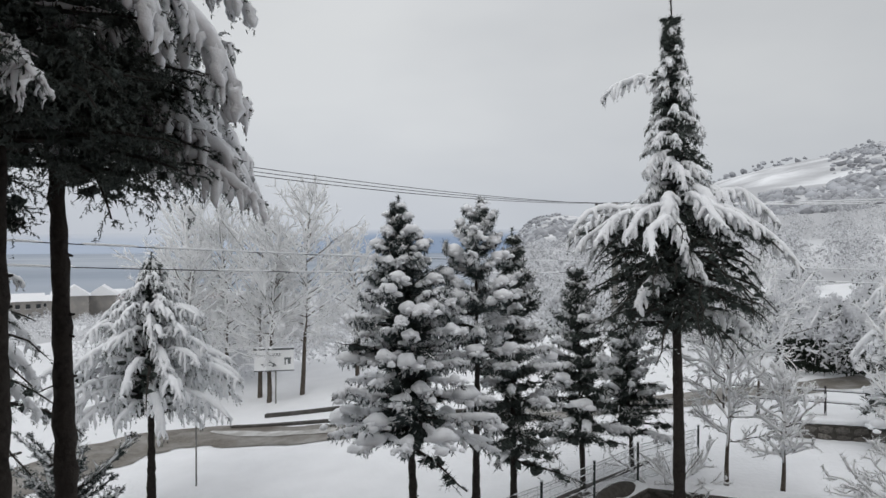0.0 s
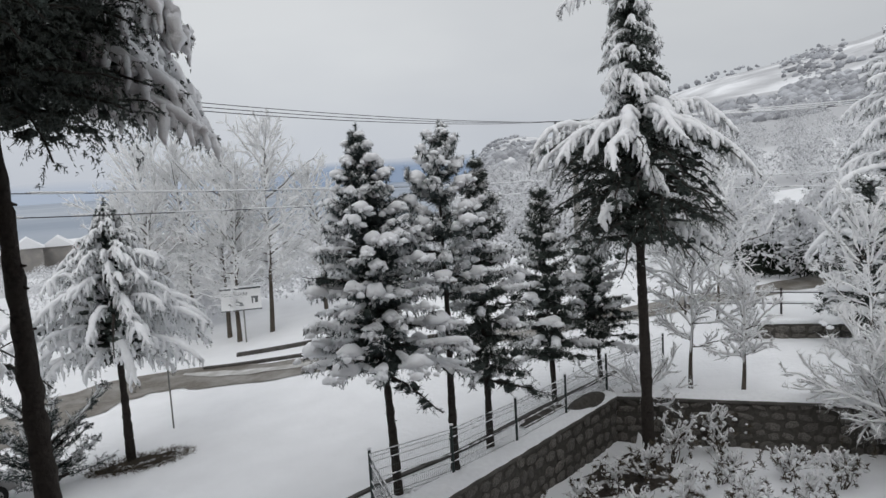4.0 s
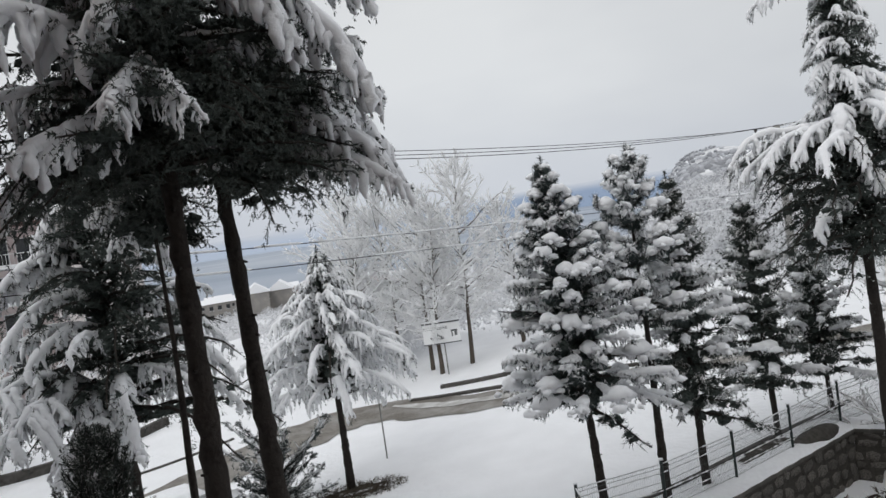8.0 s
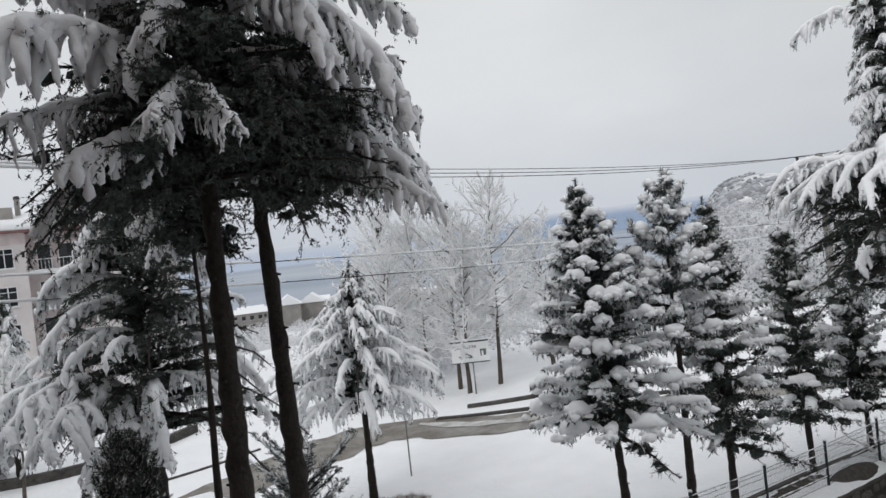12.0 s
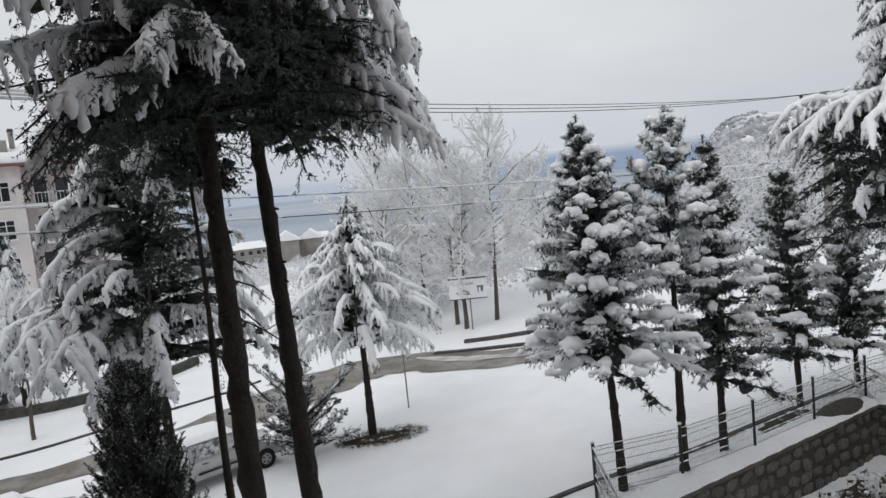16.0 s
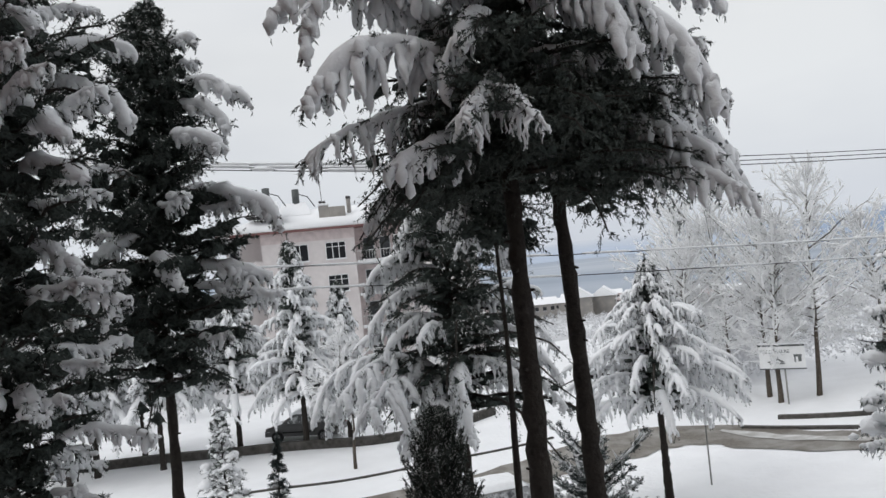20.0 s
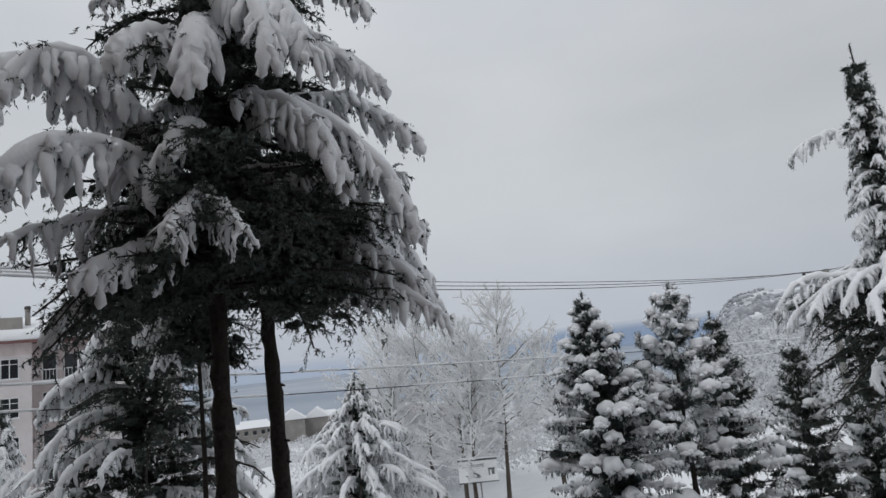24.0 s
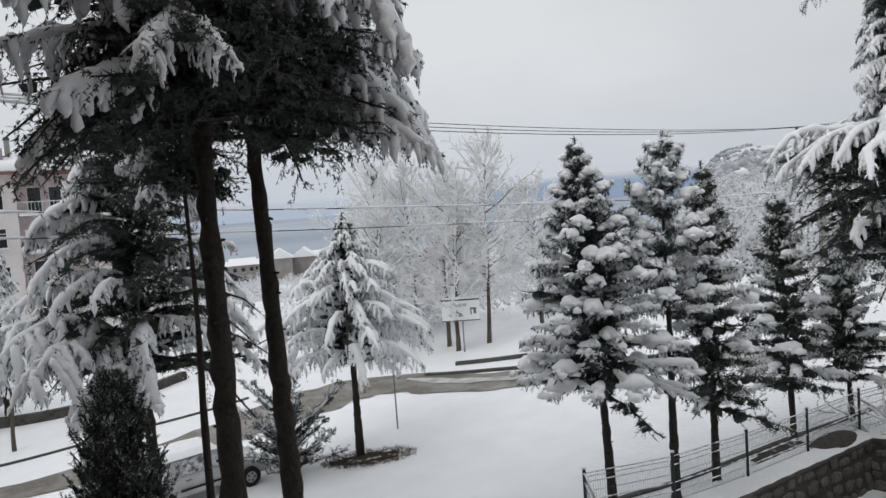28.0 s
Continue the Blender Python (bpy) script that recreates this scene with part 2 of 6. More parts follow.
def wob(p, s=1.0):
    """Smooth pseudo-noise in -1 .. 1 for points p."""
    x, y, z = p[..., 0] * s, p[..., 1] * s, p[..., 2] * s
    return (np.sin(1.7 * x + 2.3 * y + 0.6) * np.sin(1.9 * z - 1.1 * x + 1.3) + np.sin(3.1 * y - 2.7 * z + 4.1) * np.sin(2.9 * x + 0.7 * z + 2.2) * 0.6) / 1.3


def tubes(buf, P, R, sides=5, squash=1.0):
    """Tubes along the paths P (n, k, 3) with radii R (n, k)."""
    P, R = np.asarray(P, dtype=float), np.asarray(R, dtype=float)
    n, k = P.shape[:2]
    if n == 0:
        return
    T = norm(np.gradient(P, axis=1))
    C = P[:, -1] - P[:, 0]
    flat = np.cross(C, np.array([0, 0, 1.0]))
    flat = np.where(np.linalg.norm(flat, axis=-1, keepdims=True) > 0.03 * np.linalg.norm(C, axis=-1, keepdims=True), flat, np.array([1.0, 0.0, 0.0]))
    S = norm(flat)[:, None, :]
    S = norm(S - T * np.sum(S * T, -1, keepdims=True))
    U = np.cross(S, T)
    a = np.linspace(0, 2 * np.pi, sides, endpoint=False)
    V = P[:, :, None, :] + R[:, :, None, None] * (S[:, :, None, :] * np.cos(a)[:, None] + squash * U[:, :, None, :] * np.sin(a)[:, None])
    i = np.arange(n)[:, None, None] * k * sides + np.arange(k - 1)[None, :, None] * sides
    j, j2 = np.arange(sides)[None, None, :], (np.arange(sides) + 1)[None, None, :] % sides
    F = np.stack([i + j, i + j2, i + sides + j2, i + sides + j], -1).reshape(-1, 4)
    buf.add(V.reshape(-1, 3), F)


def along(P, s):
    """Points and tangents on the paths P (n, k, 3) at s (n, m) in 0 .. 1."""
    k = P.shape[1]
    q = np.clip(s, 0, 0.9999) * (k - 1)
    i = q.astype(int)
    w = (q - i)[..., None]
    r = np.arange(P.shape[0])[:, None]
    a, b = P[r, i], P[r, i + 1]
    return a * (1 - w) + b * w, norm(b - a)


def needles(buf, P, m, length, width, rng, spread=1.0, lo=0.0, hang=0.0, hi=1.0):
    """m thin needles on every path."""
    n = P.shape[0]
    if n == 0:
        return
    s = rng.uniform(lo, hi, (n, m))
    p, t = along(P, s)
    d = norm(t * 0.55 + spread * rng.normal(size=p.shape) * 0.6 + np.array([0, 0, -hang]))
    L = length * rng.uniform(0.6, 1.25, (n, m, 1))
    side = norm(np.cross(d, rng.normal(size=p.shape))) * width
    V = np.stack([p - side, p + side, p + d * L], 2).reshape(-1, 3)
    buf.add(V, np.arange(n * m * 3).reshape(-1, 3))


def ico(sub):
    bm = bmesh.new()
    bmesh.ops.create_icosphere(bm, subdivisions=sub, radius=1.0)
    v = np.array([q.co[:] for q in bm.verts])
    f = np.array([[q.index for q in g.verts] for g in bm.faces])
    bm.free()
    return v, f


ICO1, ICO2, ICO3 = ico(1), ico(2), ico(3)


def blobs(buf, C, S, rng, shape=ICO2, rough=0.22, freq=2.2):
    """Lumpy mounds at C (n, 3) with half sizes S (n, 3)."""
    n = len(C)
    if n == 0:
        return
    v, f = shape
    a = rng.uniform(0, 6.28, n)
    ph = rng.uniform(0, 50, (n, 1, 3))
    V = np.repeat(v[None], n, 0)
    V = V * (1 + rough * wob(V + ph, freq)[..., None])
    low = V[..., 2] < 0
    V[..., 2] = np.where(low, V[..., 2] * 0.55, V[..., 2])
    V = V * S[:, None, :]
    x = V[..., 0] * np.cos(a)[:, None] - V[..., 1] * np.sin(a)[:, None]
    y = V[..., 0] * np.sin(a)[:, None] + V[..., 1] * np.cos(a)[:, None]
    V = np.stack([x, y, V[..., 2]], -1) + C[:, None, :]
    buf.add(V.reshape(-1, 3), (f[None] + (np.arange(n) * len(v))[:, None, None]).reshape(-1, 3))


def boxes(buf, lo, hi):
    """Axis-parallel boxes from corners lo (n, 3) to hi (n, 3)."""
    lo, hi = np.asarray(lo, float).reshape(-1, 3), np.asarray(hi, float).reshape(-1, 3)
    u = np.array([[0, 0, 0], [1, 0, 0], [1, 1, 0], [0, 1, 0], [0, 0, 1], [1, 0, 1], [1, 1, 1], [0, 1, 1]], float)
    V = lo[:, None] + (hi - lo)[:, None] * u[None]
    q = np.array([[0, 3, 2, 1], [4, 5, 6, 7], [0, 1, 5, 4], [1, 2, 6, 5], [2, 3, 7, 6], [3, 0, 4, 7]])
    buf.add(V.reshape(-1, 3), (q[None] + (np.arange(len(lo)) * 8)[:, None, None]).reshape(-1, 4))


def obj(name, me, material, parent=None, label="", m=None):
    """Links a mesh as one object, under its parent if there is one."""
    ob = new(name, me)
    if material is not None and not me.materials:
        me.materials.append(material)
    if parent is not None:
        ob.parent = parent
    if m is not None:
        ob.matrix_basis = m
    if label:
        tagged(ob, label=label)
    return ob


def part(name, bm, material, parent, label="", smooth=False, m=None):
    """Links a bmesh or a Buf as one mesh object under a thing or a part."""
    if isinstance(bm, Buf):
        me = bm.mesh(name, smooth)
    else:
        me = bpy.data.meshes.new(name)
        bm.to_mesh(me)
        bm.free()
        for p in me.polygons:
            p.use_smooth = smooth
    return obj(name, me, material, parent, label, m)


def bm_box(lo, hi, bevel=0.0, seg=1):
    bm = bmesh.new()
    bmesh.ops.create_cube(bm, size=1.0)
    for v in bm.verts:
        v.co = Vector([lo[i] + (v.co[i] + 0.5) * (hi[i] - lo[i]) for i in range(3)])
    if bevel:
        bmesh.ops.bevel(bm, geom=bm.edges[:], offset=bevel, segments=seg, affect="EDGES", profile=0.5)
    return bm


def bm_tube(points, radius, sides=8, taper=None):
    b = Buf()
    P = np.array([points], float)
    k = P.shape[1]
    R = np.full((1, k), radius) if taper is None else np.linspace(radius, taper, k)[None]
    tubes(b, P, R, sides)
    n = b.n
    b.f.append(np.array([list(range(sides))[::-1]]) if sides in (3, 4) else np.array([[0, i + 1, i] for i in range(1, sides - 1)]))
    o = n - sides
    b.f.append(np.array([[o, o + i, o + i + 1] for i in range(1, sides - 1)]))
    return b


def thing(name, at, label, category, group="", kind="", rz=0.0):
    ob = new(name)
    ob.empty_display_size = 0.2
    ob.matrix_basis = pose(*at, 0, 0, rz)
    return tagged(ob, label=label, category=category, group=group, kind=kind)


def sstep(a, b, x):
    t = np.clip((x - a) / (b - a), 0, 1)
    return t * t * (3 - 2 * t)

# ---- the ground: one sheet from the house to the horizon ----
GARDEN = [(-1.1, 13.86), (5.95, 21.15), (14.2, 18.25), (14.55, 17.55), (7.75, 10.5), (6.8, 1.0), (-1.1, 1.0)]


def inside(x, y, poly):
    c = np.zeros(np.shape(x), bool)
    for (x0, y0), (x1, y1) in zip(poly, poly[1:] + poly[:1]):
        hit = ((y0 > y) != (y1 > y)) & (x < (x1 - x0) * (y - y0) / (y1 - y0 + 1e-12) + x0)
        c ^= hit
    return c


RIDGE_AZ = [-180, 2, 5, 6.3, 9, 13, 16, 19, 21, 24.6, 29, 33.4, 39, 46, 60, 180]
RIDGE_EL = [-3.5, -3, 0.6, 2.1, 2.45, 2.4, 2.7, 3.9, 4.9, 6.1, 6.7, 7.7, 8.8, 9.5, 9, 4]
SHORE = -40.0


def ground_z(x, y):
    x, y = np.asarray(x, float), np.asarray(y, float)
    r = np.hypot(x, y) + 1e-6
    az = np.degrees(np.arctan2(x, y))
    z = -1.1 * sstep(0.0, 13.0, -x) * sstep(2, 14, y + 0.4 * np.abs(x)) + 0.05 * wob(np.stack([x, y, 0 * x], -1), 0.22)
    lake = np.maximum(-0.07 * np.maximum(r - 48, 0), SHORE - 3)
    lake = np.where(r > 640, SHORE - 3, lake)
    el = np.interp(az, RIDGE_AZ, RIDGE_EL)
    R = 800.0 + 250 * sstep(16, 5, az)
    top = EYE + np.tan(np.radians(el)) * R
    s = np.clip((r - 42) / (R - 42), 0, 1)
    rough = wob(np.stack([x, y, 0 * x], -1), 0.02) * 6 + wob(np.stack([x, y, 0 * x + 3], -1), 0.006) * 9
    rise = top * s ** 1.5 + rough * s * (1 - 0.75 * s) * 1.2
    rise = np.where(r > R, top - 0.10 * (r - R), rise)
    w = sstep(2.0, 8.0, az) * sstep(120, 75, az)
    w = np.where(r < 42, 0, w)
    z = z + np.where(y > -20, lake * (1 - w) + rise * w, 0)
    z = np.where(inside(x, y, GARDEN), -1.45 + 0.06 * wob(np.stack([x, y, 0 * x], -1), 0.9), z)
    return z


def axis(stops, far, grow=1.1):
    """Grid lines: fine between the stops (from, to, step), growing outwards to far."""
    a = np.concatenate([np.arange(p, q - 1e-6, d) for p, q, d in stops] + [[stops[-1][1]]])
    lo, hi = [], []
    for sgn, out, d in ((1, hi, stops[-1][2]), (-1, lo, stops[0][2])):
        p = a[-1] if sgn > 0 else a[0]
        while abs(p) < far:
            d *= grow
            p += sgn * d
            out.append(p)
    return np.concatenate([lo[::-1], a, hi])


gx, gy = axis([(-42, -3, 0.9), (-3, 15, 0.4), (17, 30, 0.9)], 4600), axis([(-2, 8, 0.9), (8, 22.4, 0.4), (24, 46, 0.9)], 4600)
GX, GY = np.meshgrid(gx, gy, indexing="ij")
GZ = ground_z(GX, GY)
ni, nj = GX.shape
idx = np.arange(ni * nj).reshape(ni, nj)
quads = np.stack([idx[:-1, :-1], idx[1:, :-1], idx[1:, 1:], idx[:-1, 1:]], -1).reshape(-1, 4)
gme = mesh_np("ground", np.stack([GX, GY, GZ], -1).reshape(-1, 3), [quads], True)
gme.materials.append(GROUND_SNOW)
gme.materials.append(HILL)
mid = GX[:-1, :-1] ** 2 + GY[:-1, :-1] ** 2
gme.polygons.foreach_set("material_index", (mid.ravel() > 95 ** 2).astype(np.int32))
tagged(obj("ground", gme, None), "deep fresh snow over lawns and gently falling ground", "ground", kind="structure")
wb = Buf()
boxes(wb, [(-4600, 60, SHORE - 1)], [(4600, 4600, SHORE)])
tagged(part("water", wb, WATER, None), "grey blue lake far below the slope", "lake", kind="structure")


def ribbon(name, pts, widths, material, lift=0.02, step=0.5, ragged=0.0, label="", category="", thick=0.0):
    """A strip along a line on the ground, following the ground's height."""
    pts = np.array(pts, float)
    seg = np.r_[0, np.cumsum(np.linalg.norm(np.diff(pts, axis=0), axis=1))]
    s = np.arange(0, seg[-1], step)
    c = np.stack([np.interp(s, seg, pts[:, 0]), np.interp(s, seg, pts[:, 1])], -1)
    for _ in range(6):
        c[1:-1] = (c[:-2] + 2 * c[1:-1] + c[2:]) / 4
    w = np.interp(s, seg, widths)
    t = norm(np.gradient(c, axis=0))
    nrm = np.stack([-t[:, 1], t[:, 0]], -1)
    k = 9
    u = np.linspace(-0.5, 0.5, k)
    edge = 1 + ragged * (wob(np.stack([s * 0.9, s * 0, s * 0 + 1], -1)) * 0.6 + wob(np.stack([s * 3.1, s * 0, s * 0 + 5], -1)) * 0.4)
    q = c[:, None] + nrm[:, None] * (u[None, :] * (w * edge)[:, None])[..., None]
    z = ground_z(q[..., 0], q[..., 1]) + lift
    V = np.concatenate([q, z[..., None]], -1)
    n = len(s)
    i = np.arange(n * k).reshape(n, k)
    F = [np.stack([i[:-1, :-1], i[:-1, 1:], i[1:, 1:], i[1:, :-1]], -1).reshape(-1, 4)]
    if thick:
        low = V.copy()
        low[..., 2] -= thick + lift
        j = i + n * k
        V = np.concatenate([V.reshape(-1, 3), low.reshape(-1, 3)])
        for a in (0, k - 1):
            F.append(np.stack([i[:-1, a], i[1:, a], j[1:, a], j[:-1, a]], -1))
        F.append(np.array([[i[0, 0], i[0, -1], j[0, -1], j[0, 0]], [i[-1, 0], i[-1, -1], j[-1, -1], j[-1, 0]]]))
    ob = obj(name, mesh_np(name, V.reshape(-1, 3), F, not thick), material)
    return tagged(ob, label, category, kind="structure")


# ---- road, kerbs and paths ----
ribbon("road", [(-38, 2), (-26, 11.4), (-20.2, 16.6), (-18.1, 19.0), (-16.4, 21.0), (-15.2, 23.9), (-14.0, 27.0), (-11.9, 29.9), (-9.6, 30.0), (-7.3, 28.6), (-4, 27.8), (0, 28.4), (5, 30.2), (12, 33), (30, 40)], [2.0, 2.0, 1.7, 1.8, 2.2, 2.9, 3.6, 3.6, 3.2, 2.7, 2.2, 2.2, 2.2, 2.4, 2.6], ASPHALT, 0.03, ragged=0.2, label="bare wet brown-grey asphalt lane between snowbanks", category="road")
SLUSH = mat("grey_road_slush", (0.62, 0.62, 0.61), rough=0.7, var=0.12, scale=5, bump=0.6, bscale=12, tint=(0.36, 0.35, 0.33), tscale=1.6)
ribbon("slush", [(-10.2, 30.6), (-9.2, 30.1), (-7.2, 28.8), (-4, 28.0), (0, 28.6), (5, 30.4), (9, 32)], [0.2, 0.6, 0.8, 0.6, 0.7, 0.5, 0.3], SLUSH, 0.05, ragged=0.6, label="ragged line of slush between wheel tracks", category="slush")
ribbon("kerb_1", [(-9.4, 31.0), (-7.2, 30.4), (-4.2, 29.6), (0.5, 30.2), (5, 32)], [0.22] * 5, KERB, 0.12, thick=0.3, label="dark stone kerb step with snow behind it", category="kerb")
ribbon("kerb_2", [(-8.3, 32.5), (-5.6, 32.1), (-2, 32.3), (2, 33.4)], [0.22] * 4, KERB, 0.17, thick=0.3, label="dark low stone kerb beside the park", category="kerb")
ribbon("kerb_3", [(-41, 12.3), (-31, 20.5), (-25.6, 24), (-23.9, 26), (-22.9, 28.5), (-22.6, 31.5)], [0.3] * 6, KERB, 0.42, thick=0.5, label="dark low retaining kerb along the yard", category="kerb")
ribbon("path_edge", [(-30, 12.5), (-22.3, 19.1), (-18.5, 24.9), (-17, 28)], [0.12] * 4, KERB, 0.07, thick=0.1, label="thin dark edging line along the verge", category="kerb")


# ---- garden walls of rubble stone ----
def wall_run(name, a, b, base, top, thick, label):
    a, b = Vector((*a, 0)), Vector((*b, 0))
    L = (b - a).length
    ang = math.degrees(math.atan2((b - a).y, (b - a).x))
    w = thing(name, (a.x, a.y, 0), label, "garden wall", kind="structure", rz=ang)
    part("core", bm_box((0, min(0, thick), base), (L, max(0, thick), top - 0.10), 0.01), MORTAR, w)
    part("coping", bm_box((-0.05, min(0, thick) - 0.07, top - 0.10), (L + 0.05, max(0, thick) + 0.07, top), 0.012), CONCRETE, w, "cast concrete coping")
    k = int(L / 0.22)
    sb = Buf()
    s = np.linspace(-0.05, L + 0.05, k)
    u = np.linspace(0, 1, 7)
    hgt = 0.13 * np.sin(np.pi * u) ** 0.5
    SX, SU = np.meshgrid(s, u, indexing="ij")
    V = np.stack([SX, min(0, thick) - 0.06 + (abs(thick) + 0.12) * SU + 0.02 * wob(np.stack([SX * 3, SU, SU], -1)), top + 0.002 + hgt[None] * (1 + 0.25 * wob(np.stack([SX * 2, SU * 3, SU * 0], -1)))], -1)
    i = np.arange(k * 7).reshape(k, 7)
    sb.add(V, np.stack([i[:-1, :-1], i[1:, :-1], i[1:, 1:], i[:-1, 1:]], -1).reshape(-1, 4))
    part("snow_cap", sb, SNOW, w, "thick rounded snow cap", smooth=True)
    return w, L


WALLS = [wall_run("garden_wall_1", (6.1, 20.72), (-0.8, 13.58), -1.6, 0.05, -0.75, "rubble stone retaining wall below the wire fence, snow on top"),
         wall_run("garden_wall_2", (14.0, 17.85), (6.1, 20.72), -1.6, 0.05, -0.75, "rubble stone retaining wall across the garden's end, snow on top"),
         wall_run("garden_wall_3", (7.4, 10.8), (14.2, 17.75), -1.6, 0.2, -0.8, "broad snow-covered wall along the garden's side"),
         wall_run("garden_wall_4", (-0.8, 13.4), (-0.8, 1.05), -1.6, 0.05, -0.6, "rubble stone retaining wall towards the house, snow on top")]
FPOST = [(-1.16, 14.81), (0.71, 15.9), (2.49, 17.5), (4.19, 19.2), (5.9, 21.0), (8.45, 22.97)]
ribbon("kerb_4", [(-4.5, 12.8), (-2.0, 15.0), (0.7, 17.2), (2.1, 18.65), (4.4, 20.9), (7, 23.4)], [0.14] * 6, KERB, 0.05, thick=0.1, label="dark edging line behind the fence", category="kerb")

# ---- the house in which the camera stands: a loggia with its side wall ----
tagged(part("wall_house", bm_box((-9, -6.0, -1.6), (9, 1.0, 5.65)), STUCCO, None), "red-brown rough stucco house wall below the loggia", "wall", kind="structure")
tagged(part("floor", bm_box((-1.5, -6.0, 5.654), (9, 1.05, 5.8)), CONCRETE, None), "concrete loggia floor slab", "floor", kind="structure")
tagged(part("wall_parapet", bm_box((-1.5, 0.85, 5.804), (1.09, 1.0, 6.2)), STUCCO, None), "low stucco loggia parapet", "wall", kind="structure")
tagged(part("wall_back", bm_box((-1.5, -6.0, 5.804), (9, -1.6, 8.596)), STUCCO, None), "red-brown stucco wall behind the loggia", "wall", kind="structure")
# two unseen blocks, added to keep sky and sun light off the near cedars
tagged(part("wall_upper", bm_box((-1.5, -6.0, 8.804), (14, 1.0, 15.5)), STUCCO, None), "unseen red-brown stucco block above the loggia, added to shade the near cedars", "wall", kind="structure")
tagged(part("wall_wing", bm_box((-15, -6.0, 5.654), (-1.504, -0.4, 15.5)), STUCCO, None), "unseen red-brown stucco block beside the loggia, added to shade the near cedars", "wall", kind="structure")
tagged(part("ceiling", bm_box((-1.5, -6.0, 8.6), (9, 1.05, 8.8)), CONCRETE, None), "concrete slab over the loggia", "ceiling", kind="structure")


# ---- trees ----
def limb_paths(origin, az, L, el, droop, k=9, rng=RNG, wig=0.03, bend=2.2):
    """Bowed limbs from origins (n, 3)."""
    s = np.linspace(0, 1, k)[None, :, None]
    az, el = np.radians(az), np.radians(el)
    d = np.stack([np.sin(az) * np.cos(el), np.cos(az) * np.cos(el), np.sin(el)], -1)[:, None]
    P = origin[:, None] + d * (L[:, None, None] * s)
    P[..., 2] -= (droop * L)[:, None] * (s[..., 0] ** np.reshape(bend, (-1, 1)))
    P += np.cumsum(rng.normal(size=P.shape), 1) * wig * (L[:, None, None]) * 0.12
    return P


def side_twigs(P, m, length, ang, sag, rng, lo=0.15, k=5, hi=1.0, round_=0.0, taper=0.75):
    """m twigs to both sides of every limb."""
    n = P.shape[0]
    s = np.sort(rng.uniform(lo, hi, (n, m)), 1)
    p, t = along(P, s)
    S = norm(np.cross(t, np.array([0, 0, 1.0])))
    sgn = np.where(np.arange(m)[None] % 2 == 0, 1, -1)[..., None]
    if round_:
        ph = rng.uniform(-np.pi / 2, np.pi / 2, (n, m, 1)) * round_
        S = S * np.cos(ph) + np.cross(S, t) * np.sin(ph)
    a = np.radians(rng.uniform(ang[0], ang[1], (n, m)))[..., None]
    d = norm(t * np.cos(a) + sgn * S * np.sin(a) + rng.normal(size=t.shape) * 0.12)
    L = length[:, None] * np.where(taper > 0.5, 1.08 - taper * s, (1.05 - taper * s) * np.sqrt(np.clip((1.04 - s) / 0.22, 0.25, 1))) * rng.uniform(0.45, 1.15, (n, m))
    q = np.linspace(0, 1, k)[None, None, :, None]
    T = p[:, :, None] + d[:, :, None] * (L[..., None, None] * q)
    T[..., 2] -= (sag * L)[..., None] * q[..., 0] ** 1.8
    return T.reshape(n * m, k, 3), L.reshape(-1), s.reshape(-1)


def snow_tubes(buf, P, r, rng, sides=6, lift=0.5, squash=0.8, k=7, s0=0.0):
    """Rounded, lumpy snow lying along twigs."""
    n = P.shape[0]
    if n == 0:
        return
    s = np.linspace(s0, 1, k)[None].repeat(n, 0)
    Q, _ = along(P, s)
    u = np.linspace(0, 1, k)[None]
    prof = np.sin(np.pi * np.clip(u * 0.94 + 0.05, 0, 1)) ** 0.45
    R = r[:, None] * prof * (1 + 0.28 * rng.normal(size=(n, k)).clip(-1.5, 1.5))
    R[:, 0], R[:, -1] = R[:, 0] * 0.3, R[:, -1] * 0.12
    Q[..., 2] += R * lift
    tubes(buf, Q, np.maximum(R, 0.002), sides, squash)


